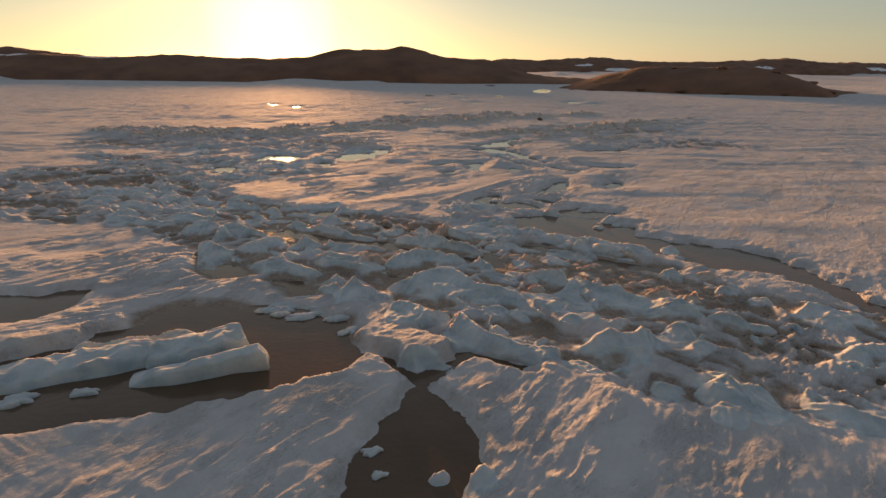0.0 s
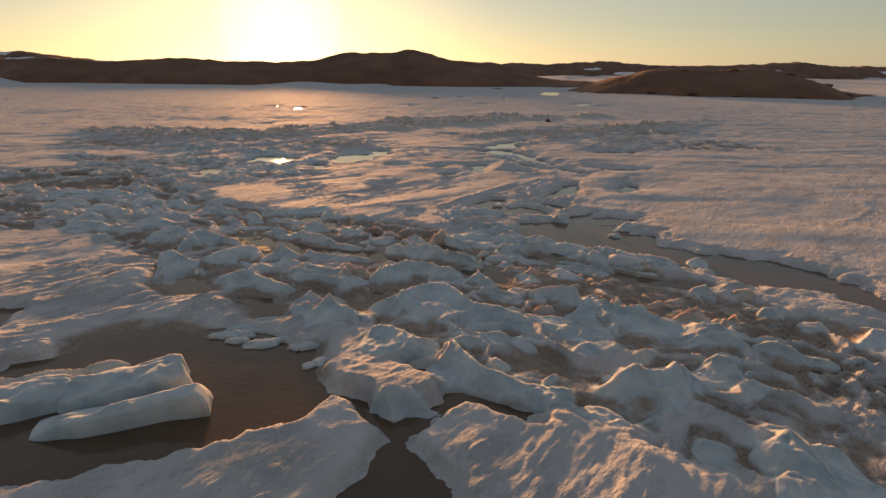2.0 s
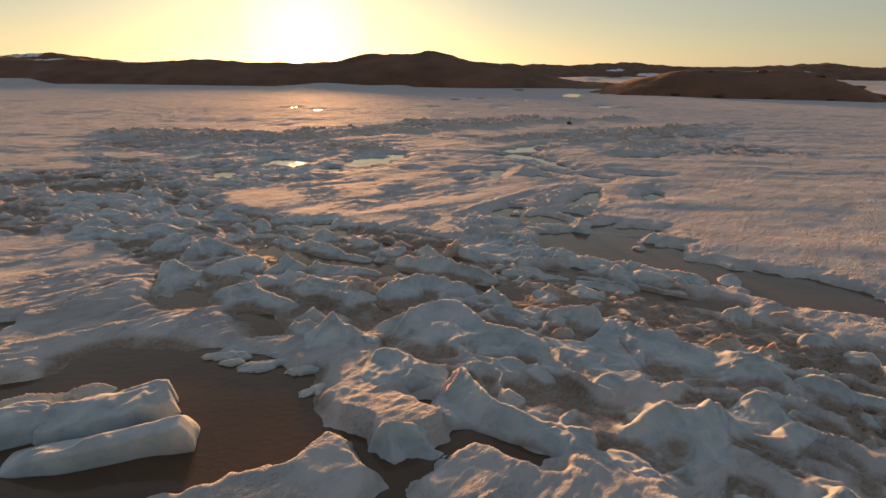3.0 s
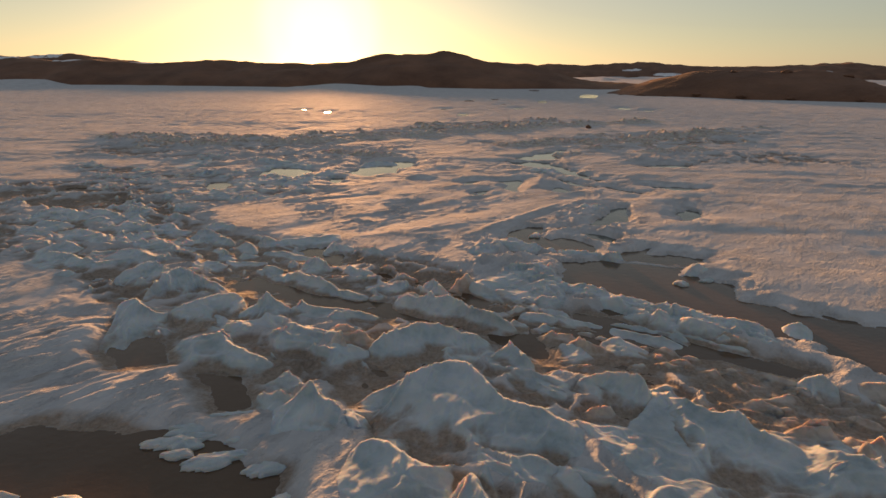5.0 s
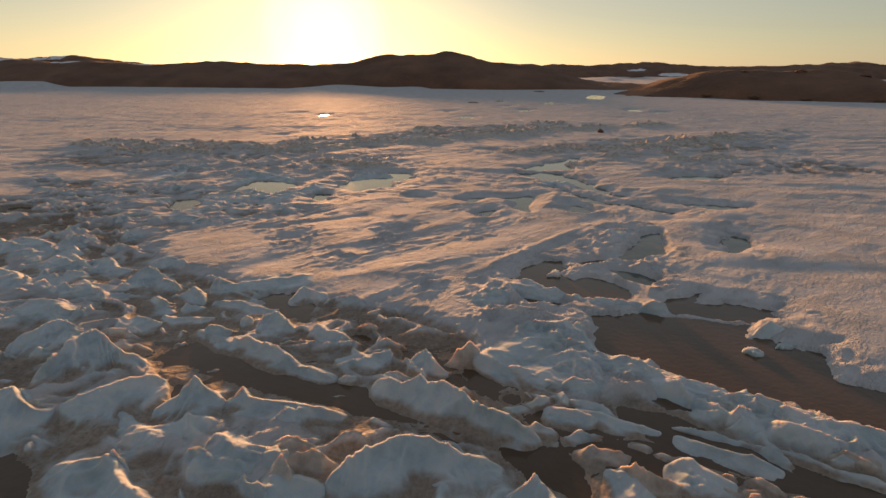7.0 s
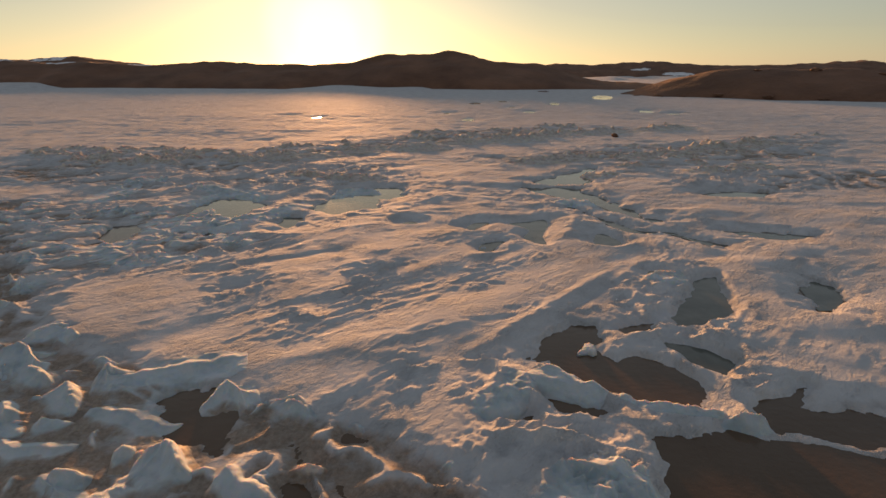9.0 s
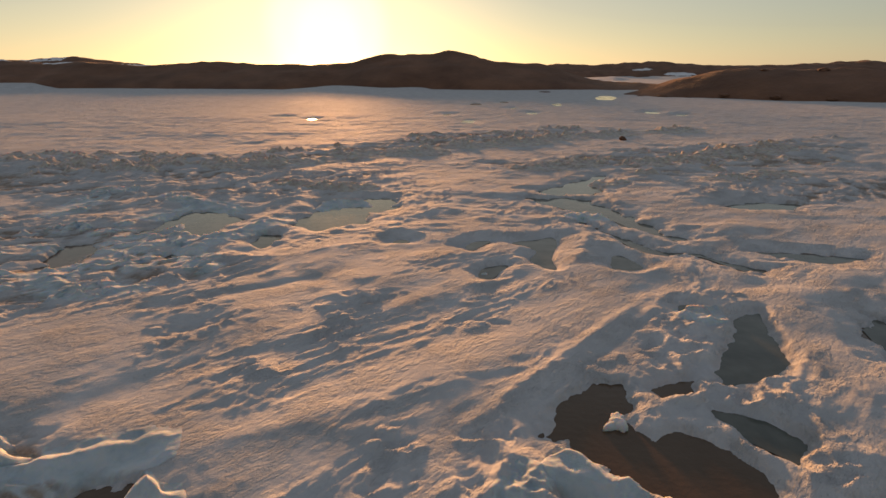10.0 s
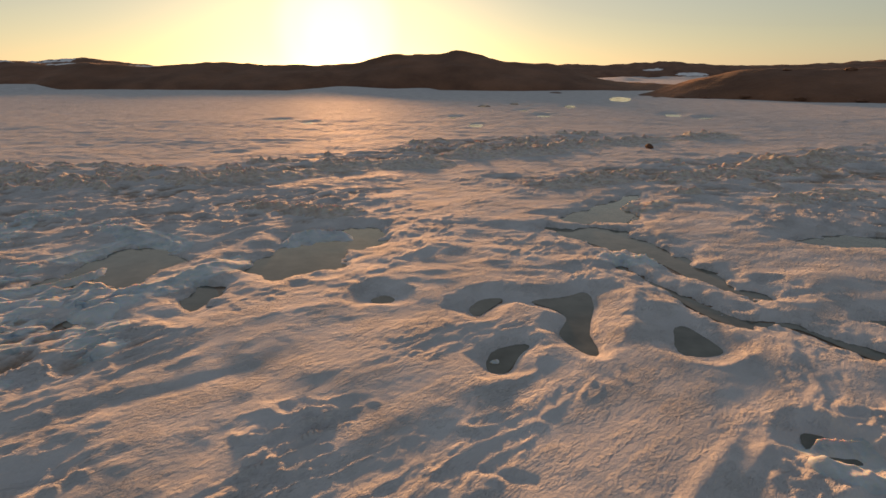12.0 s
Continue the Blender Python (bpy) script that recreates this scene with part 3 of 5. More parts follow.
        soft = 3.0 if far else 0.28 if flush else 0.9 if name in ("q3", "q4", "q5", "q6", "q10", "q11", "q12") else 0.6 if name.startswith("q") else 0.9 if name.startswith("mid") else 0.42
        z[k] = np.where(d < 0, -0.35 * step(0.02, -0.25, d), z[k] * step(-0.05, soft, d))
        bank = step(0.9, 0.1, d) * step(-0.2, 0.1, d)
        slush[k] = np.maximum(slush[k], bank * (0 if far or name.startswith("q") else 1.0 if name.startswith("mid") else 0.38))
    return np.maximum(z, -0.5), slush


def grid_mesh(name, X, Y, Z, mat, smooth=True):
    rows, cols = X.shape
    me = bpy.data.meshes.new(name)
    co = np.stack([X, Y, Z], -1).reshape(-1, 3).astype(np.float32)
    i = np.arange(rows * cols).reshape(rows, cols)
    quads = np.stack([i[:-1, :-1], i[:-1, 1:], i[1:, 1:], i[1:, :-1]], -1).reshape(-1, 4)
    me.vertices.add(len(co))
    me.vertices.foreach_set("co", co.ravel())
    me.loops.add(quads.size)
    me.loops.foreach_set("vertex_index", quads.ravel().astype(np.int32))
    me.polygons.add(len(quads))
    me.polygons.foreach_set("loop_start", np.arange(0, quads.size, 4, dtype=np.int32))
    me.polygons.foreach_set("use_smooth", np.full(len(quads), smooth))
    me.update(calc_edges=True)
    me.materials.append(mat)
    return me


near = [4.0]
while near[-1] < 52:
    near.append(near[-1] + 0.055 + 0.0007 * near[-1])
while near[-1] < 3500:
    near.append(near[-1] + 0.115 * (near[-1] / 52) ** 1.9)
ys = np.array([-1500, -700, -300, -120, -50, -20, -8, -2, 1.5] + near)
core = np.linspace(-1, 1, 780)
side = np.array([1.02, 1.06, 1.15, 1.35, 1.8, 3, 6, 14, 40])
us = np.concatenate([-side[::-1], core, side])
wide = np.maximum(0.88 * ys + 8, 13)[:, None]
inner = np.minimum(wide, np.maximum(17, 0.3 * wide))
X = np.where(np.abs(us) <= 1, inner * us + (wide - inner) * us ** 3, wide * us)
Y = np.repeat(ys[:, None], len(us), 1)
Zh, SL = sheet_height(X, Y)
calm_edge = np.maximum(step(1.0, 1.03, np.abs(us))[None, :], step(4.5, 3, Y)) * step(600, 200, Y)
Zh = Zh * (1 - calm_edge) + 0.25 * calm_edge
ice_me = grid_mesh("ice_sheet", X, Y, Zh, snow)
sl = ice_me.attributes.new("slush", "FLOAT", "POINT")
sl.data.foreach_set("value", SL.ravel().astype(np.float32))
ice_sheet = tagged(new("ground_ice_sheet", ice_me), "snow-crusted sea ice sheet with wind drifts and melt pools", "sea ice", kind="structure")

bm = bmesh.new()
bmesh.ops.create_grid(bm, x_segments=2, y_segments=2, size=400)
me = bpy.data.meshes.new("water")
bm.to_mesh(me)
bm.free()
me.materials.append(water_mat)
sea = tagged(new("water", me), "still brown melt water in leads and pools", "water", kind="structure")
sea.location = (0, 150, 0)

# melt ponds on the ice, shallower and paler than the leads
for i, (name, line) in enumerate(POOLS):
    if not name.startswith("q") and name not in ("pool_f", "pool_h", "pool_e"):
        continue
    middle = line.mean(0)
    bm = bmesh.new()
    bm.faces.new([bm.verts.new((*(p - middle) * 1.12, 0)) for p in line])
    bmesh.ops.triangulate(bm, faces=bm.faces)
    bmesh.ops.recalc_face_normals(bm, faces=bm.faces)
    me = bpy.data.meshes.new("melt_pond")
    bm.to_mesh(me)
    bm.free()
    me.materials.append(pond_mat)
    pond = tagged(new("melt_pond", me), "shallow grey-green melt pond on the ice", "melt pond", kind="structure")
    pond.location = (*middle, 0.006 + 0.0015 * i % 0.02)


# ---- hills ----
def hill(name, x0, x1, y_front, depth, skyline, seed, label, mat=rock, cell=3.0, shore=None, patches=(), outcrops=()):
    """A long low hill: skyline gives its height for places from 0 to 1 along it. Patches of old snow lie on it: start, end, foot, head."""
    def place(S, Rr, lift=0.0):
        hx = x0 + (x1 - x0) * S
        hy = y_front + depth * Rr + 10 * lumps(hx / 40, hx * 0 + seed, seed, 3) * (1 - Rr)
        if shore:
            hy = hy + shore(S) * (1 - Rr)
        top = skyline(S) * np.minimum(1, np.minimum(S, 1 - S) * 14) ** 0.7
        across = np.clip(Rr / 0.45, 0, 1) ** 0.7 * step(1.02, 0.6, Rr)
        hz = top * across * (1 + 0.10 * lumps(hx / 22, hy / 22, seed + 5, 4)) + 0.5 * lumps(hx / 7, hy / 7, seed + 9, 3) * across - 0.3 + 0.3 * across
        return hx, hy, hz + lift
    nx, ny = int((x1 - x0) / cell), max(8, int(depth / cell))
    S, Rr = np.meshgrid(np.linspace(0, 1, nx), np.linspace(0, 1, ny))
    ob = tagged(new(name, grid_mesh(name, *place(S, Rr), mat)), label, "hill")
    for s0, s1, r0, r1 in patches:
        S, Rr = np.meshgrid(np.linspace(0, 1, 60), np.linspace(0, 1, 24))
        bulge = 1 - (2 * S - 1) ** 2 - (2 * Rr - 1) ** 2 + 0.5 * lumps(S * 6 + 9 * s0, Rr * 3 + seed, seed + 21, 3)
        hx, hy, hz = place(s0 + (s1 - s0) * S, r0 + (r1 - r0) * Rr)
        patch_ob = new("snow_patch", grid_mesh("snow_patch", hx, hy, hz + np.clip(bulge, -0.8, 0.35), far_snow))
        patch_ob.parent = ob
        tagged(patch_ob, "old snow lying in a hollow")
    for s0, r0, size in outcrops:
        bm = bmesh.new()
        bmesh.ops.create_icosphere(bm, subdivisions=3, radius=0.7 * size)
        for vert in bm.verts:
            vert.co *= 0.8 + 0.5 * noise.noise(vert.co * (1.6 / size) + Vector((9 * s0, 5 * r0, seed)))
            vert.co.z *= 0.42
        lump_me = bpy.data.meshes.new("rock_outcrop")
        bm.to_mesh(lump_me)
        bm.free()
        lump_me.materials.append(mat)
        crag = new("rock_outcrop", lump_me)
        crag.parent = ob
        hx, hy, hz = place(np.array([s0]), np.array([r0]))
        crag.location = (hx[0], hy[0], hz[0])
        tagged(crag, "bare dark rock outcrop")
    return ob


def hump(s, at, wide, tall):
    return tall * np.exp(-((s - at) / wide) ** 2)


hill("rocky_hill", -420, 130, 312, 110, lambda s: 13.2 + 5.4 * np.exp(-((s - 0.686) / 0.064) ** 4) + hump(s, 0.196, 0.09, 2.5)
     + 0.5 * np.sin(s * 45) - 10.6 * step(0.80, 0.885, s), 3, "low bare brown tundra hill against the sunset",
     patches=[(0.125, 0.23, 0.40, 0.48), (0.27, 0.30, 0.42, 0.47)])
hill("rocky_headland", 50, 174, 186, 90, lambda s: 1.0 + (9.6 - 1.5 * s) * step(0.0, 0.3, s) * step(0.95, 0.56, s), 7, "dark brown rocky headland beside the frozen bay",
     shore=lambda s: 90 * np.clip(0.55 - s, 0, 1) + 90 * np.clip(s - 0.6, 0, 1),
     outcrops=[(0.02, 0.05, 3.0), (0.07, 0.03, 3.2), (0.13, 0.02, 2.8), (0.2, 0.04, 3.0), (0.29, 0.03, 3.0), (0.34, 0.42, 2.6), (0.4, 0.02, 2.4), (0.47, 0.4, 3.2), (0.53, 0.02, 2.2), (0.6, 0.36, 3.0), (0.66, 0.05, 2.6), (0.74, 0.25, 2.8)])
hill("distant_hill", 30, 1150, 1000, 240, lambda s: 21 + hump(s, 0.2, 0.1, 4) + hump(s, 0.55, 0.05, 9) + 1.5 * np.sin(s * 31), 12, "distant brown hill ridge beyond the ice", cell=7.0,
     patches=[(0.18, 0.21, 0.16, 0.24), (0.22, 0.27, 0.03, 0.10), (0.46, 0.50, 0.1, 0.2), (0.64, 0.68, 0.1, 0.2)])
hill("distant_hill", -1500, -300, 900, 240, lambda s: 20 + hump(s, 0.6, 0.1, 12) + 2 * np.sin(s * 23), 15, "distant brown hill ridge beyond the ice", cell=7.0,
     patches=[(0.70, 0.80, 0.35, 0.5), (0.55, 0.62, 0.3, 0.5)])
hill("snowy_mountain", -1925, -1715, 2200, 300, lambda s: 58 + hump(s, 0.55, 0.25, 6), 19, "pale far snow-covered mountain", mat=far_snow, cell=12.0)


# ---- blocks of the pressure ridges ----
COUNT = 0


def block_mesh(length, width, height, shape, seed, m=None, cell=0.048):
    """An upturned slab: a hollow face rising to a ragged crest, steep behind, running out into the ice around it at the pose m."""
    nu, nv = max(16, min(110, int(length / cell))), max(16, min(64, int(width / cell)))
    s, r = np.linspace(-1, 1, nu), np.linspace(-1, 1, nv)
    S, Rr = np.meshgrid(s, r)
    lx, ly = S * length / 2, Rr * width / 2
    ends = step(1, 0.25, np.abs(S))
    wander = 0.42 + 0.40 * (2 * lump(S * length / 1.4 + seed * 7.1, S * 0 + seed, seed) - 1)
    front = np.clip((Rr + 1) / (wander + 1), 0, 1)
    back = np.clip((Rr - wander) / (1 - wander), 0, 1)
    drop = 0.8 * np.clip(1 - back * 3.2, 0, 1) ** 1.2 + 0.2 * step(1, 0, back)
    along, row = S * length / 1.3 + seed * 3.7, S * 0 + seed * 1.3
    swell = 0.25 + 0.75 * lump(along * 0.9, row, seed + 40)
    teeth = swell + (1.3 * crests(along * 0.75, row, seed, 3) ** 1.4 * (0.7 + 0.5 * lump(along * 0.45, row, seed + 44)) - swell) * front ** 3
    spurs = crests(lx / 0.9 + seed * 2.1, ly / 1.3 + seed, seed + 5, 3)
    if shape == "log":
        z = np.clip((Rr + 1) * 4.5, 0, 1) ** 0.55 * np.clip((1 - Rr) * 3.0, 0, 1) ** 0.6 * np.clip((1 - np.abs(S + 0.06 * lumps(ly / 0.5 + seed, lx * 0, seed + 9, 2))) * 9, 0, 1) ** 0.42
        z = z * (0.78 + 0.14 * S + 0.10 * Rr + 0.20 * lumps(lx / 0.9 + seed, ly / 0.7, seed, 3) + 0.16 * (crests(lx / 0.7, ly / 0.5 + seed, seed + 6, 3) - 0.4))
    elif shape == "plate":
        lean = 0.40 + 0.60 * ((S + 1) / 2) ** 1.5
        z = np.clip((Rr + 1) * 5, 0, 1) ** 0.6 * np.clip((1 - Rr) * 0.9, 0, 1) ** 0.9 * np.clip((1 - S) * 22, 0, 1) ** 0.5 * step(-1, -0.5, S)
        z = z * lean * (1 + (0.16 * lumps(lx / 0.7 + seed, ly / 0.7, seed, 2) + 0.2 * (crests(lx / 0.6, ly / 0.5, seed + 6, 3) - 0.4)) * step(1, 0.5, S))
    elif shape == "dome":
        z = 0.85 * front ** 1.2 * drop * ends ** 0.7 * (0.72 + 0.40 * teeth) + 0.22 * (spurs - 0.3) * front ** 0.8 * drop * ends
    elif shape == "rail":
        z = front ** 1.7 * drop * step(1, 0.7, np.abs(S)) * (0.40 + 0.62 * teeth + 0.35 * (spurs - 0.3))
    else:
        z = (front ** 2.2 * drop * (0.34 + 1.05 * teeth) + 0.42 * (spurs - 0.25) * front ** 0.9 * drop) * ends
    fine = np.clip(z * 3, 0, 1)
    z = z * height + 0.010 * fine * lumps(lx / 0.35, ly / 0.35 + seed, seed + 3, 3)
    rim = np.minimum(1 - np.abs(S), 1 - np.abs(Rr))
    ly = ly * (1 - 0.5 * np.abs(S) ** 4 * (S < 0 if shape == "plate" else 1)) + 0.10 * lumps(lx / 1.2 + 3.1, ly / 1.2, seed + 8, 2) - 0.35 * z * (1 if seed % 3 else -0.4)
    lx = lx + 0.07 * lumps(lx / 0.9, ly / 0.9 + 7.7, seed + 12, 2)
    if shape in ("log", "plate"):
        z = z - 0.32 * (1 - step(0, 0.14, rim))
    elif m is not None:
        gx, gy = m[0][0] * lx + m[0][1] * ly + m[0][3], m[1][0] * lx + m[1][1] * ly + m[1][3]
        under, wet = sheet_height(gx, gy)
        wet = wet * step(0.14, 0.03, z)
        z = z + np.maximum(under, -0.06) - 0.10 * (1 - step(0, 0.16, rim))
    else:
        z = z - 0.05 * (1 - step(0, 0.2, rim))
    # far blocks get the ice with dirt and shade in its colour
    me = grid_mesh("ice_block", lx, ly, z, grey_ice if m is not None and m[1][3] > 64 else ridge_ice)
    if m is not None and shape not in ("log", "plate"):
        me.attributes.new("slush", "FLOAT", "POINT").data.foreach_set("value", wet.ravel().astype(np.float32))
    return me


LABELS = {"plate": "tilted ice plate with a sharp broken end in dark water", "log": "thick melted ice slab floating in dark water", "dome": "smooth rounded hummock of blue-white ice",
          "rail": "long upturned ice slab with a ragged crest", "": "jagged weathered ice block in the pressure ridge"}


def ice_block(x, y, heading, length, width, height, shape=""):
    global COUNT
    COUNT += 1
    m = pose(x, y, 0, 0, 0, heading)
    ob = new("ice_block", block_mesh(length * (1.25 if shape == "dome" else 1.35), width * 1.1, height, shape, COUNT, m))
    ob.matrix_world = m
    return tagged(ob, LABELS[shape], "ice block", "pressure ridge blocks")


def upturned(reach, bow, *crest):
    """A slab pushed up by the pressure: a long face rising towards a thin broken crest, steep behind. reach: the depth of the face before
    the line of its ends; bow: over 1 hollow, under 1 rounded."""
    global COUNT
    COUNT += 1
    seed = 300 + COUNT
    if bow > 0.75:
        reach, bow = 1.12 * reach, max(1.1, bow)
    line = np.array(crest)
    heading = line[-1, :2] - line[0, :2]
    length = float(np.hypot(*heading))
    heading = heading / length
    out = np.array([heading[1], -heading[0]])
    if out[1] > 0:
        out = -out
    gap = np.concatenate([[0], np.cumsum(np.hypot(*np.diff(line[:, :2], axis=0).T))])
    grain = 0.042 if line[:, 1].mean() < 44 else 0.075
    nu, back = max(24, min(170, int(gap[-1] / grain))), 0.45 + 0.25 * min(length, 3) / 3
    nf, nb = max(18, min(64, int(reach / grain))), 16
    s = np.linspace(0, 1, nu)
    cx, cy = np.interp(s * gap[-1], gap, line[:, 0]), np.interp(s * gap[-1], gap, line[:, 1])
    run = s * gap[-1]
    soft = np.hanning(2 * max(1, int(0.26 / gap[-1] * nu)) + 3)
    soft, pad = soft / soft.sum(), len(soft) // 2
    cx, cy = (np.convolve(np.pad(c, pad, mode="reflect", reflect_type="odd"), soft, mode="valid") for c in (cx, cy))
    top = np.interp(run, gap, line[:, 2])[None, :]
    height = float(line[:, 2].max())
    cy = cy + 0.05 * lumps(run / 0.5, run * 0 + seed, seed, 3)
    r = np.concatenate([np.linspace(-1, 0, nf) * 1.0, np.linspace(0, 1, nb + 1)[1:] ** 1.3])
    S, Rr = np.meshgrid(s, r)
    L = S * gap[-1]
    front, behind = np.clip(1 + Rr, 0, 1), np.clip(Rr, 0, 1)
    taper = np.clip(np.minimum(S, 1 - S) * gap[-1] / min(0.55, 0.3 * length), 0, 1) ** 0.6
    ahead = (cx - line[0, 0]) * out[0] + (cy - line[0, 1]) * out[1]
    deep = np.maximum(0.4, reach * (0.45 + 0.55 * np.sqrt(np.clip(1 - (2 * S - 1) ** 2, 0, 1))) * (1 + 0.2 * lumps(L / 0.9, L * 0 + seed, seed + 2, 2)) - ahead[None, :])
    ox = np.where(Rr < 0, deep * -Rr, -back * behind * (0.6 + 0.4 * taper))
    gx, gy = cx[None, :] + out[0] * ox, cy[None, :] + out[1] * ox
    rise = 0.86 * front ** (1.15 * bow) + 0.14 * front ** 8
    wx, wy = L + 0.3 * lumps(L / 0.8, ox / 0.8 + seed, seed + 9, 2), ox + 0.3 * lumps(L / 0.8, ox / 0.8 - seed, seed + 10, 2)
    spurs = crests(wx / 0.95 + 0.2 * wy, wy / 2.1 + seed, seed + 3, 3)
    rise = rise * (1 - 0.62 * (1 - spurs) * (1 - front ** 5)) + 0.20 * spurs ** 2 * front ** 0.7 * (1 - front ** 3)
    rise = rise + 0.05 * lumps(gx / 0.4, gy / 0.5, seed + 4, 3) * front * (1 - front ** 6)
    nick = 1 - 0.34 * (1 - crests(L / 0.5, L * 0 + 2.3 * seed, seed + 5, 4)) * front ** 4
    lip = 0.05 + 0.05 * lump(L / 0.4, L * 0 + seed, seed + 11)
    past = np.clip(behind * back - lip, 0, 1) / back
    fall = 0.70 * np.clip(1 - past * 3.4, 0, 1) ** 1.1 + 0.30 * step(1, 0, past) - 0.35 * np.minimum(behind * back, lip) / height
    fall = fall * (1 + 0.25 * lumps(L / 0.3, behind * 2 + seed, seed + 6, 2) * step(0, 0.2, past))
    prof = rise * nick * fall * (0.2 + 0.8 * taper) * step(0, 0.06, np.minimum(S, 1 - S))
    under, wet = sheet_height(gx, gy)
    under = np.maximum(under, -0.05)
    rim = np.minimum(np.minimum(S, 1 - S) * gap[-1] / 0.12, np.minimum(1 + Rr, 1 - Rr) * 7)
    z = under + (top * 1.06 - np.minimum(under, 0.6 * top)) * prof + 0.006 * lumps(gx / 0.13, gy / 0.13, seed + 7, 2) - 0.10 * (1 - step(0, 1, rim))
    lean = 0.16 * height * np.clip(prof, 0, 1) ** 3
    mx, my = cx.mean(), cy.mean()
    me = grid_mesh("ice_block", gx + out[0] * lean - mx, gy + out[1] * lean - my, z, ridge_ice)
    me.attributes.new("slush", "FLOAT", "POINT").data.foreach_set("value", (np.maximum(wet, 0.5 * step(0.26, 0.08, z)) * step(0.42, 0.1, prof)).ravel().astype(np.float32))
    ob = new("ice_block", me)
    ob.location = (mx, my, 0)
    kind = "smooth rounded hummock of blue-white ice" if bow < 0.75 else "long upturned ice slab with a thin broken crest" if length > 2.5 else "hollow-faced shard of upturned blue-grey ice"
    return tagged(ob, kind, "ice block", "pressure ridge blocks")


upturned(1.59, 1.3, (-14.42, 28.96, 0.25), (-13.99, 29.64, 0.56), (-13.73, 30.53, 0.56), (-12.83, 30.13, 0.54), (-12.55, 30.34, 0.25))
upturned(0.65, 1.5, (-11.97, 26.98, 0.28), (-11.78, 27.54, 0.62), (-12.07, 28.91, 0.62), (-11.92, 29.84, 0.62), (-11.22, 29.37, 0.62), (-10.00, 28.38, 0.61), (-9.44, 28.78, 0.28))
upturned(1.82, 1.3, (-10.26, 25.96, 0.25), (-9.88, 26.23, 0.51), (-9.41, 26.65, 0.56), (-8.99, 27.09, 0.56), (-8.57, 27.31, 0.56), (-8.20, 27.49, 0.56), (-8.06, 27.52, 0.25))
upturned(1.15, 1.6, (-7.85, 26.12, 0.31), (-7.32, 26.52, 0.48), (-7.10, 27.15, 0.74), (-6.62, 26.80, 0.56), (-6.00, 26.60, 0.31))
upturned(0.65, 1.2, (-8.81, 26.25, 0.21), (-8.37, 25.86, 0.17), (-7.76, 25.44, 0.20), (-7.04, 24.91, 0.47), (-6.95, 24.82, 0.21))
upturned(0.98, 1.3, (-5.75, 24.59, 0.25), (-5.57, 24.71, 0.56), (-5.50, 25.01, 0.56), (-4.97, 24.69, 0.56), (-4.65, 24.51, 0.42), (-4.14, 24.47, 0.25))
upturned(0.65, 1.0, (-6.08, 26.74, 0.22), (-5.83, 26.86, 0.49), (-5.80, 27.15, 0.49), (-5.45, 26.68, 0.48), (-4.83, 26.62, 0.40), (-4.07, 26.56, 0.39), (-3.17, 26.47, 0.36), (-2.70, 26.43, 0.22))
upturned(0.65, 1.0, (-2.65, 28.08, 0.30), (-1.95, 27.74, 0.62), (-1.58, 27.57, 0.54), (-1.27, 27.83, 0.67), (-1.11, 27.85, 0.67), (-0.82, 27.58, 0.67), (-0.40, 27.56, 0.67), (0.07, 27.13, 0.67), (0.40, 26.67, 0.67), (0.79, 26.45, 0.67), (1.20, 26.24, 0.66), (1.54, 26.08, 0.50), (2.09, 25.81, 0.30))
upturned(0.65, 1.0, (-9.16, 30.92, 0.22), (-8.24, 30.45, 0.18), (-7.50, 30.07, 0.18), (-6.82, 29.89, 0.50), (-6.24, 29.59, 0.50), (-5.74, 29.44, 0.50), (-5.24, 29.01, 0.40), (-4.89, 28.78, 0.18), (-4.48, 28.64, 0.25), (-4.01, 28.41, 0.23), (-3.44, 28.13, 0.23))
upturned(0.74, 1.5, (-7.22, 31.13, 0.25), (-6.94, 31.49, 0.56), (-6.64, 31.85, 0.56), (-6.07, 31.15, 0.56), (-5.62, 30.97, 0.25))
upturned(0.97, 1.3, (-9.75, 33.19, 0.17), (-9.11, 33.13, 0.24), (-8.53, 33.08, 0.31), (-8.13, 32.94, 0.14), (-7.24, 32.76, 0.14), (-6.93, 32.92, 0.17))
upturned(0.65, 1.2, (-11.33, 33.85, 0.19), (-10.82, 34.08, 0.43), (-10.23, 33.43, 0.43), (-9.89, 32.92, 0.19))
upturned(1.29, 1.0, (-10.42, 34.31, 0.16), (-10.48, 35.05, 0.36), (-9.95, 34.53, 0.33), (-9.21, 34.87, 0.35), (-7.81, 35.51, 0.28), (-6.56, 36.09, 0.16))
upturned(1.22, 0.6, (-12.05, 30.96, 0.14), (-11.56, 31.42, 0.31), (-10.74, 31.26, 0.31), (-10.45, 31.29, 0.14))
upturned(2.36, 1.3, (-16.24, 34.28, 0.20), (-15.71, 34.37, 0.38), (-15.18, 34.24, 0.16), (-14.38, 34.12, 0.16), (-13.49, 34.39, 0.16), (-12.76, 34.87, 0.20))
upturned(1.80, 1.3, (-17.61, 34.07, 0.21), (-17.34, 34.91, 0.47), (-16.93, 34.82, 0.25), (-17.00, 35.16, 0.47), (-16.47, 35.42, 0.47), (-16.22, 35.60, 0.21))
upturned(1.10, 1.3, (-21.76, 35.36, 0.21), (-20.60, 35.32, 0.47), (-19.23, 34.92, 0.43), (-18.41, 34.77, 0.21))
upturned(0.65, 1.2, (-5.26, 30.77, 0.16), (-5.06, 31.23, 0.36), (-4.56, 30.84, 0.36), (-3.77, 30.54, 0.36), (-3.44, 30.33, 0.16))
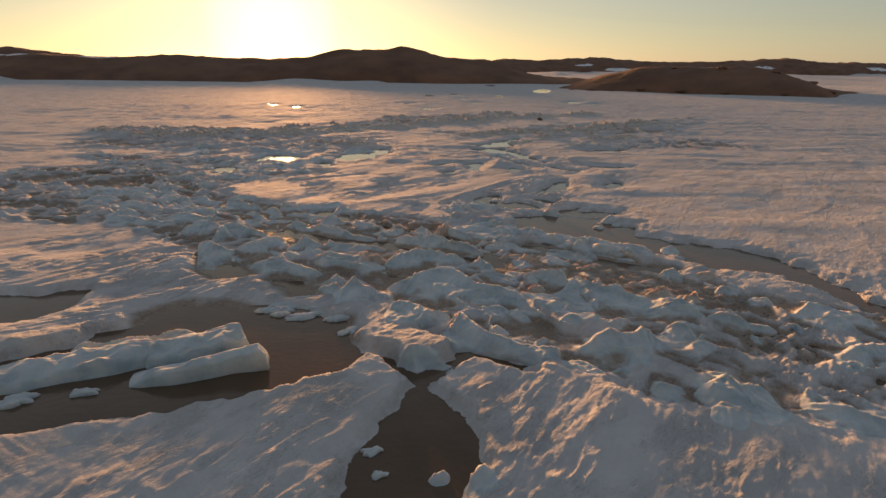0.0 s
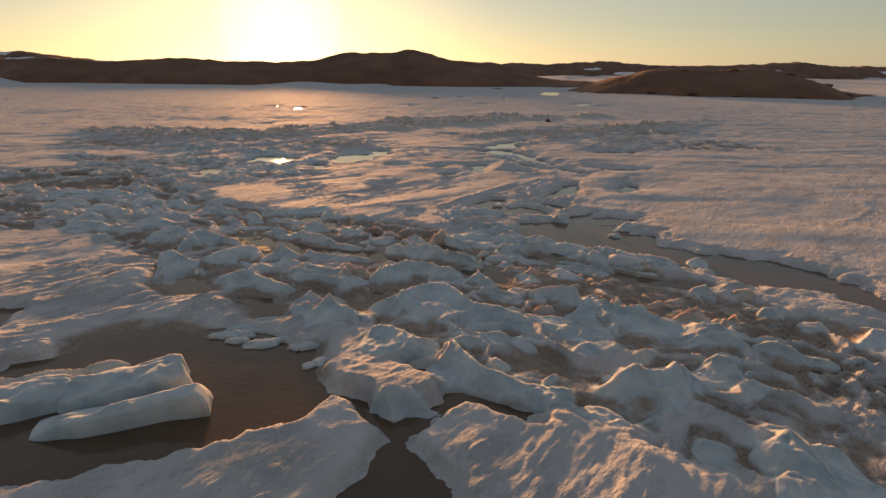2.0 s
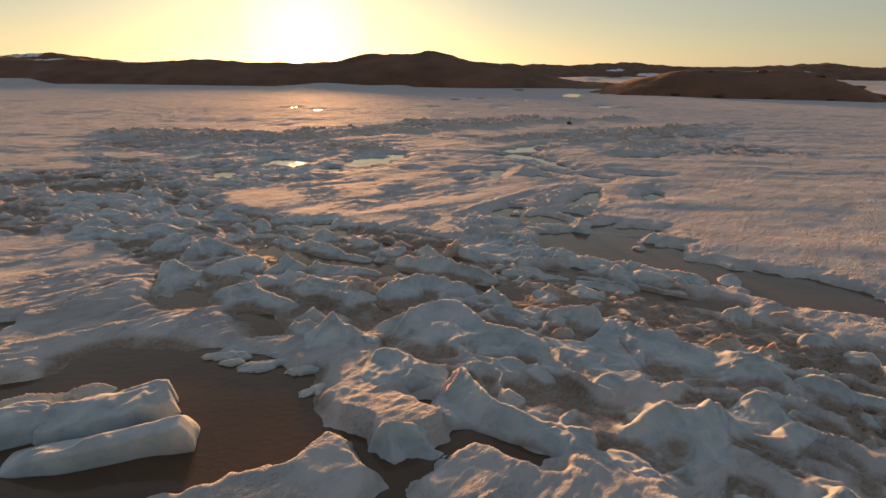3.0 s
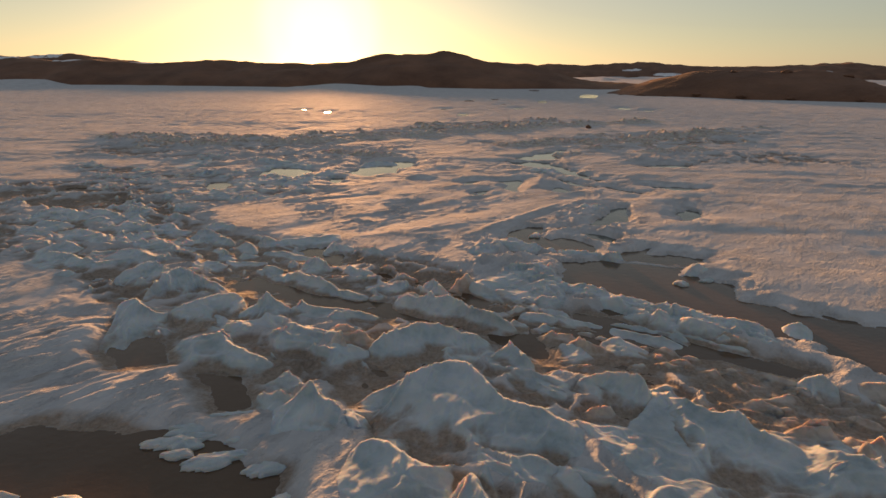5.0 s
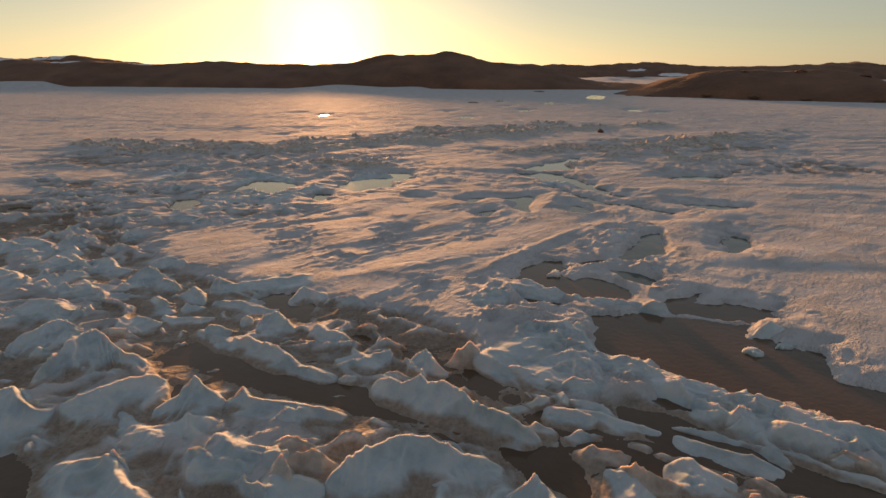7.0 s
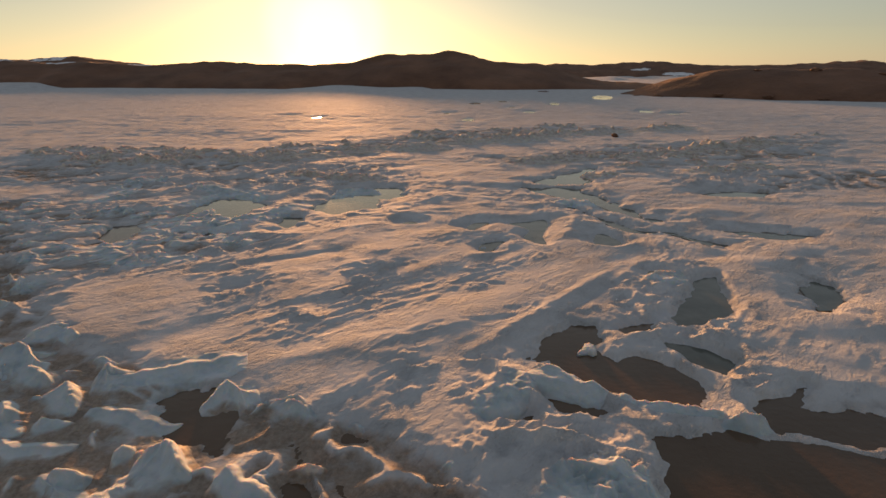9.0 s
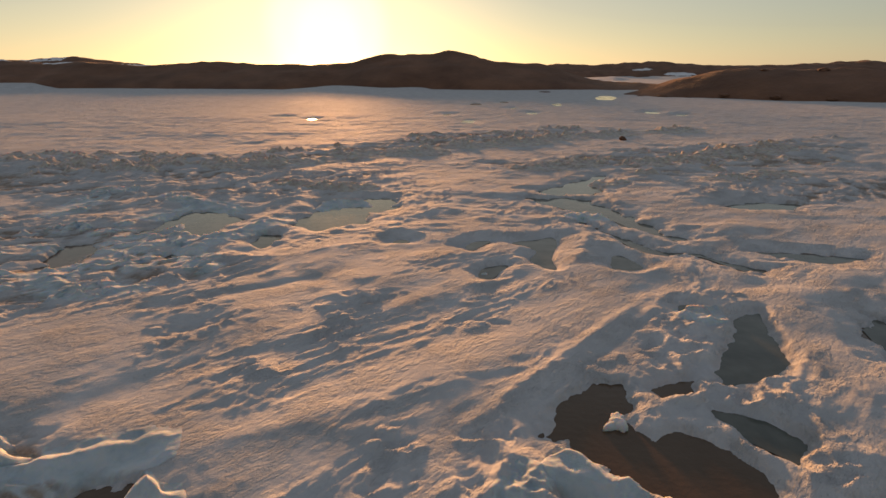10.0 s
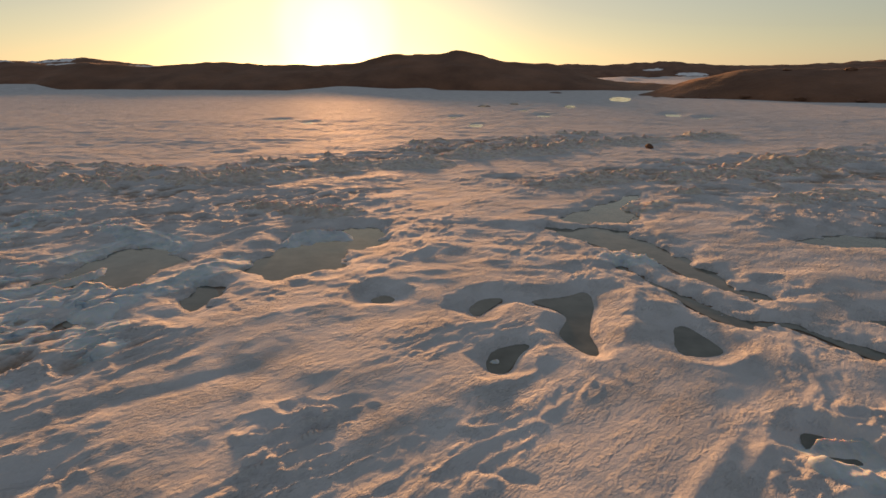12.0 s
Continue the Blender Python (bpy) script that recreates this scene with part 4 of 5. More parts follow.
upturned(0.82, 1.0, (-4.00, 29.31, 0.18), (-3.11, 29.39, 0.14), (-2.68, 29.44, 0.40), (-2.30, 29.73, 0.40), (-2.13, 29.48, 0.18))
upturned(0.65, 1.4, (-1.72, 29.08, 0.23), (-1.40, 29.49, 0.52), (-1.15, 29.51, 0.52), (-0.79, 28.85, 0.50), (-0.38, 28.75, 0.23))
upturned(2.74, 1.1, (0.11, 29.26, 0.26), (0.80, 29.88, 0.30), (2.07, 30.93, 0.21), (3.07, 31.89, 0.29), (3.50, 32.27, 0.26))
upturned(2.21, 0.9, (-11.81, 25.32, 0.27), (-12.01, 26.10, 0.59), (-11.84, 26.44, 0.59), (-11.10, 25.92, 0.59), (-10.61, 25.76, 0.37), (-10.13, 25.93, 0.26))
upturned(0.93, 0.8, (-8.88, 23.96, 0.25), (-7.91, 23.79, 0.56), (-7.36, 24.04, 0.56), (-6.90, 23.52, 0.56), (-6.20, 23.06, 0.52), (-5.65, 22.87, 0.47), (-5.16, 22.71, 0.25))
upturned(1.03, 1.0, (-4.11, 23.87, 0.18), (-3.32, 23.91, 0.36), (-3.00, 23.92, 0.28), (-2.44, 23.95, 0.18))
upturned(0.9, 1.6, (-4.35, 20.20, 0.30), (-3.95, 20.75, 0.48), (-3.62, 21.30, 0.76), (-3.30, 20.90, 0.50), (-2.60, 20.50, 0.30))
upturned(1.35, 1.2, (-2.80, 23.93, 0.30), (-2.44, 24.04, 0.67), (-2.11, 24.65, 0.67), (-1.53, 25.03, 0.67), (-0.87, 25.28, 0.67), (-0.16, 24.97, 0.67), (0.38, 24.69, 0.57), (1.19, 24.88, 0.30))
upturned(0.65, 1.4, (1.10, 24.02, 0.27), (1.51, 24.04, 0.60), (1.71, 24.25, 0.60), (2.07, 23.48, 0.60), (2.33, 22.57, 0.26), (2.83, 21.99, 0.27), (3.13, 21.64, 0.27))
upturned(0.65, 1.5, (3.38, 22.63, 0.31), (3.94, 22.45, 0.69), (4.46, 22.62, 0.69), (5.09, 22.42, 0.69), (5.18, 21.82, 0.69), (5.32, 21.60, 0.31))
upturned(1.30, 1.0, (3.20, 25.07, 0.20), (3.97, 24.79, 0.29), (4.60, 24.55, 0.20))
upturned(1.09, 1.0, (4.53, 25.28, 0.17), (5.20, 25.44, 0.38), (5.34, 25.00, 0.28), (6.08, 24.73, 0.17))
upturned(0.70, 1.2, (9.49, 23.07, 0.25), (9.76, 22.99, 0.56), (10.18, 23.13, 0.56), (10.28, 22.79, 0.50), (10.57, 22.68, 0.25))
upturned(0.82, 0.8, (11.03, 27.00, 0.13), (11.61, 27.17, 0.29), (11.83, 26.80, 0.29), (12.03, 26.67, 0.13))
upturned(0.70, 1.0, (2.08, 27.31, 0.16), (2.98, 27.07, 0.36), (3.57, 26.86, 0.16))
upturned(1.19, 0.6, (-2.52, 21.11, 0.25), (-1.60, 21.46, 0.56), (-0.95, 22.45, 0.56), (-0.20, 23.01, 0.56), (0.50, 22.80, 0.56), (1.00, 21.87, 0.56), (1.54, 21.03, 0.56), (2.40, 20.68, 0.56), (2.95, 20.13, 0.56), (3.32, 19.81, 0.25))
upturned(2.76, 1.3, (3.08, 20.63, 0.28), (3.51, 20.27, 0.22), (3.86, 20.37, 0.22), (4.50, 20.53, 0.22), (4.97, 21.15, 0.22), (5.39, 21.80, 0.40), (6.12, 22.18, 0.27))
upturned(1.90, 1.2, (5.36, 21.93, 0.28), (5.92, 21.53, 0.57), (6.52, 21.09, 0.52), (7.08, 21.02, 0.63), (7.37, 20.48, 0.44), (7.77, 20.20, 0.41), (8.07, 19.98, 0.26), (8.52, 19.65, 0.45), (9.06, 19.52, 0.63), (9.28, 19.11, 0.59), (9.53, 18.92, 0.35), (9.76, 18.76, 0.28))
upturned(0.67, 1.1, (9.66, 18.73, 0.26), (10.13, 18.56, 0.58), (10.67, 18.27, 0.52), (10.85, 18.20, 0.32), (11.19, 18.04, 0.26), (11.92, 17.72, 0.26))
upturned(1.51, 1.3, (4.27, 15.94, 0.34), (4.53, 16.02, 0.51), (4.78, 16.09, 0.54), (5.03, 16.35, 0.76), (5.60, 16.72, 0.76), (5.75, 16.40, 0.76), (6.29, 16.55, 0.61), (6.62, 16.79, 0.76), (6.75, 16.69, 0.61), (7.40, 16.88, 0.34))
upturned(1.63, 0.7, (7.58, 17.56, 0.26), (8.08, 17.58, 0.58), (8.40, 17.34, 0.58), (8.42, 16.54, 0.40), (8.62, 16.29, 0.41), (8.89, 15.97, 0.26))
upturned(1.49, 1.3, (6.99, 13.52, 0.26), (7.58, 13.71, 0.58), (8.29, 14.18, 0.58), (8.34, 13.58, 0.58), (8.97, 13.59, 0.58), (9.30, 13.42, 0.26))
upturned(0.65, 1.0, (5.85, 13.69, 0.18), (6.21, 13.98, 0.40), (6.53, 13.72, 0.40), (6.98, 13.73, 0.18))
upturned(0.65, 1.2, (7.15, 12.77, 0.21), (7.43, 12.85, 0.47), (7.86, 12.65, 0.47), (8.01, 12.23, 0.21))
upturned(0.94, 1.0, (9.68, 13.06, 0.18), (10.09, 12.97, 0.37), (10.81, 12.81, 0.39), (11.27, 12.71, 0.20), (11.89, 12.58, 0.18))
upturned(0.75, 1.0, (12.86, 18.75, 0.21), (14.02, 19.63, 0.47), (14.57, 19.22, 0.47), (15.11, 18.48, 0.47), (15.71, 18.09, 0.21))
upturned(0.75, 1.0, (12.32, 15.45, 0.20), (13.25, 16.11, 0.45), (14.04, 16.32, 0.45), (15.01, 16.41, 0.20))
upturned(1.21, 0.6, (-2.10, 18.69, 0.24), (-1.88, 19.12, 0.54), (-1.48, 19.32, 0.54), (-0.59, 18.64, 0.54), (-0.17, 18.55, 0.32), (0.40, 18.51, 0.24))
upturned(0.97, 0.6, (0.32, 17.40, 0.28), (0.43, 17.96, 0.63), (0.65, 18.34, 0.63), (0.93, 17.70, 0.63), (1.40, 16.79, 0.58), (1.94, 16.49, 0.54), (2.45, 16.20, 0.44), (3.06, 15.86, 0.40), (3.42, 15.78, 0.63), (3.71, 15.59, 0.63), (3.84, 15.42, 0.28))
upturned(0.65, 1.1, (1.42, 19.10, 0.18), (1.97, 19.22, 0.40), (2.28, 18.98, 0.40), (2.68, 18.89, 0.18))
upturned(0.65, 1.1, (1.53, 17.48, 0.18), (1.87, 17.47, 0.40), (2.36, 17.30, 0.18))
upturned(0.65, 1.0, (3.88, 15.50, 0.16), (4.29, 15.14, 0.33), (4.58, 14.88, 0.33), (4.92, 14.58, 0.16))
upturned(0.78, 1.2, (11.12, 21.08, 0.21), (11.39, 21.24, 0.47), (11.77, 21.16, 0.44), (12.34, 21.24, 0.21))
upturned(0.72, 1.0, (12.26, 20.69, 0.18), (12.69, 20.20, 0.40), (12.95, 19.90, 0.18))
upturned(0.80, 1.2, (-10.97, 31.87, 0.21), (-10.18, 31.60, 0.17), (-9.75, 31.74, 0.17), (-9.29, 31.68, 0.17), (-8.87, 31.81, 0.21))
upturned(0.65, 1.2, (-8.82, 30.67, 0.21), (-8.57, 30.71, 0.46), (-8.13, 30.77, 0.38), (-7.76, 30.82, 0.21))
upturned(0.65, 1.2, (-10.42, 34.67, 0.21), (-10.35, 35.07, 0.47), (-9.97, 34.78, 0.47), (-9.44, 34.82, 0.21))
upturned(0.65, 1.2, (-14.40, 36.40, 0.20), (-14.08, 36.81, 0.45), (-13.86, 37.25, 0.45), (-13.29, 37.40, 0.20))
upturned(0.75, 0.8, (-6.95, 33.45, 0.16), (-6.79, 33.56, 0.33), (-6.61, 34.52, 0.36), (-5.95, 34.10, 0.34), (-5.54, 34.37, 0.16))
upturned(0.83, 0.6, (1.59, 35.93, 0.17), (1.74, 35.96, 0.38), (2.08, 36.18, 0.38), (2.38, 36.08, 0.38), (2.65, 35.63, 0.38), (2.97, 35.23, 0.29), (3.29, 35.36, 0.38), (3.66, 34.88, 0.17))
upturned(0.65, 0.9, (0.32, 33.57, 0.14), (0.56, 34.14, 0.31), (1.00, 34.74, 0.29), (1.60, 35.77, 0.14))
upturned(0.65, 1.2, (-12.75, 34.52, 0.21), (-12.46, 34.78, 0.47), (-11.66, 34.23, 0.47), (-11.45, 34.16, 0.21))
upturned(0.94, 1.2, (-14.42, 36.53, 0.21), (-13.64, 35.85, 0.17), (-13.00, 35.77, 0.17), (-12.74, 36.07, 0.21))
upturned(0.65, 1.1, (-7.97, 31.55, 0.18), (-7.69, 31.66, 0.32), (-7.42, 31.77, 0.18))
upturned(0.65, 1.2, (-12.23, 33.47, 0.21), (-11.28, 32.64, 0.47), (-11.19, 32.51, 0.17), (-10.53, 31.98, 0.22))
upturned(1.60, 1.2, (-19.58, 37.94, 0.21), (-19.18, 38.50, 0.47), (-18.30, 37.89, 0.21))
upturned(1.22, 1.2, (-17.03, 36.71, 0.21), (-16.32, 37.04, 0.47), (-15.59, 36.33, 0.28), (-14.72, 36.10, 0.21))
upturned(1.29, 1.2, (-14.11, 34.33, 0.21), (-14.07, 35.79, 0.47), (-13.77, 36.04, 0.47), (-12.65, 35.07, 0.43), (-12.22, 35.29, 0.21))
upturned(2.28, 1.2, (-24.01, 37.69, 0.21), (-23.44, 38.35, 0.30), (-23.15, 38.68, 0.35), (-22.70, 39.14, 0.17), (-22.23, 39.73, 0.21))
upturned(2.20, 1.2, (-20.39, 32.26, 0.22), (-19.72, 32.64, 0.49), (-19.28, 33.11, 0.49), (-18.26, 32.70, 0.22))
upturned(0.93, 1.2, (-17.74, 31.28, 0.20), (-16.89, 31.15, 0.23), (-15.78, 30.97, 0.20))
upturned(1.01, 1.2, (-16.33, 31.68, 0.21), (-15.93, 32.03, 0.47), (-15.10, 31.95, 0.47), (-13.74, 31.28, 0.21))
upturned(0.65, 1.2, (-19.80, 35.03, 0.19), (-18.83, 34.74, 0.43), (-17.45, 33.71, 0.19))
upturned(2.23, 1.2, (-24.17, 36.41, 0.20), (-23.59, 36.92, 0.45), (-22.49, 36.73, 0.41), (-21.70, 36.87, 0.20))
upturned(1.82, 1.2, (-23.71, 39.04, 0.20), (-22.82, 39.74, 0.45), (-21.01, 39.13, 0.45), (-19.76, 38.21, 0.20))
upturned(3.68, 1.2, (-20.95, 39.98, 0.20), (-20.00, 40.45, 0.45), (-19.01, 40.18, 0.20))
upturned(1.12, 1.2, (-19.42, 36.56, 0.20), (-19.00, 37.15, 0.45), (-17.72, 36.40, 0.45), (-16.78, 35.79, 0.20))
upturned(1.94, 1.2, (-18.74, 36.26, 0.20), (-18.51, 37.49, 0.45), (-17.28, 36.51, 0.45), (-16.44, 36.17, 0.20))
upturned(2.60, 1.2, (-25.67, 38.79, 0.20), (-24.82, 39.83, 0.45), (-22.61, 38.81, 0.44), (-21.71, 38.81, 0.20))
upturned(0.90, 1.2, (-19.83, 31.21, 0.20), (-19.21, 31.67, 0.45), (-18.06, 31.54, 0.45), (-16.63, 30.67, 0.37), (-15.69, 30.51, 0.20))
upturned(0.65, 1.0, (3.16, 31.03, 0.21), (4.10, 30.34, 0.23), (4.83, 29.81, 0.27), (5.52, 29.31, 0.21))
upturned(0.65, 1.0, (5.57, 29.19, 0.21), (6.33, 28.40, 0.17), (7.18, 27.95, 0.24), (8.02, 27.31, 0.21))
upturned(0.65, 1.0, (8.08, 27.28, 0.20), (8.76, 26.96, 0.31), (9.39, 26.68, 0.27), (10.18, 26.31, 0.20))
upturned(0.65, 1.0, (2.86, 27.40, 0.16), (3.53, 27.12, 0.21), (4.04, 26.83, 0.13), (5.03, 26.51, 0.16))
upturned(0.65, 1.0, (5.09, 26.47, 0.16), (5.81, 26.09, 0.20), (6.63, 25.66, 0.27), (7.32, 25.30, 0.16))
upturned(1.40, 1.1, (-25.53, 54.62, 0.12), (-25.07, 55.42, 0.22), (-24.66, 56.62, 0.28), (-25.01, 58.62, 0.30), (-26.23, 61.59, 0.15))
upturned(1.20, 1.1, (-19.17, 51.30, 0.12), (-18.30, 51.60, 0.28), (-17.52, 52.18, 0.32), (-17.02, 53.24, 0.26), (-17.01, 54.91, 0.12))
upturned(1.30, 1.1, (-18.60, 49.01, 0.12), (-18.04, 49.48, 0.26), (-17.71, 50.27, 0.30), (-16.55, 50.72, 0.30), (-16.00, 51.89, 0.14))
upturned(1.00, 1.1, (-14.82, 49.55, 0.12), (-14.24, 49.96, 0.32), (-13.79, 50.44, 0.36), (-13.14, 50.17, 0.14))
upturned(1.00, 1.1, (-19.15, 46.14, 0.15), (-17.76, 45.54, 0.34), (-16.52, 44.83, 0.40), (-15.84, 44.36, 0.30), (-15.09, 43.68, 0.14))
upturned(1.10, 1.1, (-18.32, 47.40, 0.12), (-17.00, 46.86, 0.30), (-16.07, 46.92, 0.34), (-15.89, 47.76, 0.30), (-16.15, 49.17, 0.14))
upturned(1.00, 1.1, (-14.66, 44.63, 0.14), (-13.99, 44.66, 0.30), (-13.42, 44.78, 0.36), (-12.65, 44.95, 0.14))
upturned(1.20, 1.1, (-13.81, 51.07, 0.12), (-13.19, 52.44, 0.28), (-12.84, 54.19, 0.34), (-12.03, 55.16, 0.30), (-11.31, 56.53, 0.12))
upturned(1.00, 1.1, (-22.30, 61.24, 0.10), (-19.85, 59.78, 0.28), (-18.06, 59.24, 0.30), (-16.21, 58.43, 0.25), (-14.57, 57.16, 0.10))
upturned(1.10, 1.1, (-10.56, 58.52, 0.12), (-10.52, 60.25, 0.34), (-9.51, 60.91, 0.38), (-8.26, 60.77, 0.34), (-7.43, 60.75, 0.12))
upturned(1.20, 1.1, (-19.75, 54.51, 0.12), (-19.27, 55.79, 0.26), (-18.55, 56.80, 0.28), (-18.61, 59.75, 0.12))
upturned(0.90, 1.1, (-12.88, 46.83, 0.10), (-12.83, 47.59, 0.30), (-12.66, 48.43, 0.30), (-12.87, 49.52, 0.12))
ice_block(-10.10, 13.55, 36, 0.58, 0.41, 0.18)
ice_block(-11.66, 13.13, 14, 0.80, 0.58, 0.18)
ice_block(-0.00, 10.16, 16, 0.51, 0.72, 0.24)
ice_block(0.94, 9.90, 28, 0.70, 0.71, 0.24)
ice_block(-0.52, 15.18, 1, 1.79, 0.74, 0.21, 'dome')
ice_block(5.14, 34.55, -15, 2.15, 0.48, 0.23, 'rail')
ice_block(7.80, 44.56, 5, 1.40, 1.28, 0.25)
ice_block(6.82, 33.96, 11, 1.00, 0.71, 0.20)
ice_block(5.91, 57.76, -9, 2.37, 1.53, 0.28)
ice_block(0.16, 47.99, 1, 0.36, 0.41, 0.18, 'dome')
ice_block(4.50, 29.70, -34, 3.26, 0.57, 0.26, 'rail')
ice_block(7.14, 28.09, -28, 2.81, 0.54, 0.25, 'rail')
ice_block(9.07, 26.89, -27, 2.12, 0.54, 0.25, 'rail')
ice_block(6.54, 26.36, -22, 2.37, 0.43, 0.21, 'rail')
ice_block(8.37, 25.48, -31, 1.63, 0.43, 0.21, 'rail')
ice_block(3.51, 27.35, -38, 1.42, 0.62, 0.18)
ice_block(10.05, 32.43, 28, 0.86, 0.49, 0.18)
ice_block(7.53, 43.72, -32, 1.30, 0.92, 0.27)
ice_block(-13.2, 81.4, 22, 5.7, 5.7, 0.51, 'dome')
ice_block(-7.9, 83.8, 18, 7.0, 5.7, 0.75, 'dome')
ice_block(-16.5, 77.8, 38, 4.6, 5.0, 0.41, 'dome')
ice_block(-2.3, 90.7, 16, 6.2, 5.7, 0.58)
ice_block(3.4, 93.8, 34, 8.5, 5.7, 0.57)
ice_block(9.1, 99.1, 36, 7.5, 5.7, 0.57)
ice_block(16.3, 104.4, 35, 11.1, 5.7, 0.57)
ice_block(26.7, 109.9, 29, 9.5, 5.7, 0.51)
ice_block(-23.8, 74.7, 25, 3.9, 4.6, 0.38)
ice_block(-20.4, 76.0, 42, 3.9, 4.5, 0.37)
ice_block(-32.0, 71.3, 24, 3.1, 5.7, 0.50)
ice_block(-37.6, 73.2, 6, 3.4, 5.7, 0.43)
ice_block(-29.9, 73.9, 42, 3.7, 5.1, 0.40)
ice_block(5.0, 75.4, 17, 5.2, 3.7, 0.34)
ice_block(8.8, 78.2, 22, 3.9, 4.2, 0.36)
ice_block(18.9, 80.9, 27, 4.6, 5.2, 0.40)
ice_block(24.9, 86.0, 31, 6.6, 5.7, 0.55)
ice_block(30.8, 89.5, 33, 6.9, 5.7, 0.55)
ice_block(18.9, 70.9, 18, 3.7, 3.0, 0.27)
ice_block(23.8, 73.2, 15, 5.1, 3.5, 0.30)
ice_block(9.2, 68.6, 30, 3.6, 2.2, 0.25)
ice_block(14.4, 78.0, 6, 4.2, 4.0, 0.33)
ice_block(-9.5, 64.9, 34, 2.7, 2.6, 0.29)
ice_block(-13.3, 65.4, -18, 5.1, 2.3, 0.25, 'rail')
ice_block(-26.3, 62.4, 20, 2.6, 2.1, 0.25)
ice_block(-7.40, 14.95, 21, 3.1, 1.15, 0.80, "plate")
ice_block(-7.90, 16.10, 25, 2.3, 1.45, 0.66, "log")
ice_block(-11.25, 14.70, 23, 4.0, 1.4, 0.52, "log")
ice_block(-10.20, 16.55, 22, 3.0, 0.9, 0.34, "rail")


def dirty_chunk(x, y, heading, length, width, height):
    """A lump of ice brown with silt, wedged among the slabs."""
    ob = ice_block(x, y, heading, length, width, height)
    ob.data.materials[0] = grey_ice
    return tagged(ob, "silt-brown lump of ice wedged among the slabs")


dirty_chunk(-3.05, 24.49, 10, 1.00, 0.80, 0.42)
dirty_chunk(-3.60, 24.01, -20, 0.80, 0.60, 0.36)
dirty_chunk(3.85, 21.19, 0, 0.90, 0.60, 0.40)
dirty_chunk(8.78, 20.58, -10, 1.00, 0.80, 0.42)
dirty_chunk(-0.04, 29.63, 20, 1.10, 0.80, 0.40)
dirty_chunk(3.35, 25.45, -10, 1.30, 0.90, 0.40)
dirty_chunk(4.12, 24.60, -25, 1.40, 1.00, 0.40)
dirty_chunk(-3.71, 25.06, 0, 0.90, 0.70, 0.36)
dirty_chunk(6.84, 21.45, -30, 1.20, 0.70, 0.40)
dirty_chunk(8.84, 20.68, 0, 0.70, 0.60, 0.36)
dirty_chunk(9.70, 20.02, 0, 0.70, 0.60, 0.36)
dirty_chunk(8.85, 25.62, -30, 0.80, 0.50, 0.36)
dirty_chunk(-3.38, 31.41, 10, 0.70, 0.50, 0.30)


# ---- small loose floes in the leads ----
def floe(x, y, heading, length, width, height):
    """A thin plate with a broken outline, awash in the water."""
    global COUNT
    COUNT += 1
    turn, ring = np.meshgrid(np.linspace(0, 2 * math.pi, 41), np.array([0.001, 0.35, 0.7, 0.88, 0.97, 1.0, 0.96]), indexing="xy")
    edge = 1 + 0.55 * lumps(1.2 * np.cos(turn) + 3.7 * COUNT, 1.2 * np.sin(turn) + COUNT, 400 + COUNT, 4, 0.6)
    fx, fy = 0.5 * length * edge * ring * np.cos(turn), 0.5 * width * edge * ring * np.sin(turn)
    high = np.array([1.0, 1.0, 0.95, 0.8, 0.45, 0.0, -1.2])[:, None] * height
    fz = high + 0.35 * height * lumps(fx / 0.22, fy / 0.22, 500 + COUNT, 3) * (high > 0.01)
    ob = new("ice_floe", grid_mesh("ice_floe", fx, fy, fz, ridge_ice))
    ob.matrix_world = pose(x, y, 0, 0, 0, heading)
    return tagged(ob, "thin loose plate of ice floating in dark water", "ice floe", "loose floes")


floe(-5.0, 18.8, 24, 1.42, 0.45, 0.1)
floe(-4.6, 19.9, 20, 1.35, 0.4, 0.09)
floe(-6.0, 19.5, 25, 1.38, 0.5, 0.1)
floe(-3.7, 18.7, 35, 0.86, 0.5, 0.1)
floe(-5.5, 20.2, 21, 1.02, 0.4, 0.08)
floe(-1.7, 11.2, 17, 0.44, 0.3, 0.07)
floe(-1.4, 10.4, 14, 0.39, 0.25, 0.07)
floe(-2.0, 12.0, 30, 0.38, 0.3, 0.07)
floe(-6.1, 19.3, 16, 0.83, 0.5, 0.1)
floe(9.1, 31.1, 25, 0.64, 0.5, 0.12)
floe(3.6, 37.7, 36, 0.72, 0.5, 0.14)
floe(-6.5, 19.3, 20, 1.10, 0.35, 0.10)
floe(-6.0, 19.9, 16, 1.50, 0.40, 0.10)
floe(-5.1, 18.9, 20, 1.20, 0.35, 0.10)
floe(-4.6, 19.6, 18, 1.30, 0.40, 0.10)
floe(-3.9, 18.6, 28, 1.00, 0.40, 0.10)
floe(-5.4, 20.4, 14, 1.40, 0.40, 0.10)
floe(-3.2, 17.6, 40, 0.80, 0.50, 0.10)
floe(-6.0, 18.9, 12, 0.70, 0.30, 0.10)
floe(-10.0, 13.6, 20, 0.60, 0.35, 0.12)
floe(-11.7, 13.1, 20, 0.90, 0.50, 0.14)
floe(9.0, 31.0, 10, 0.55, 0.30, 0.08)
floe(10.2, 31.6, 28, 0.88, 0.4, 0.1)

# ---- smaller rubble of the ridges ----
dice = random.Random(5)


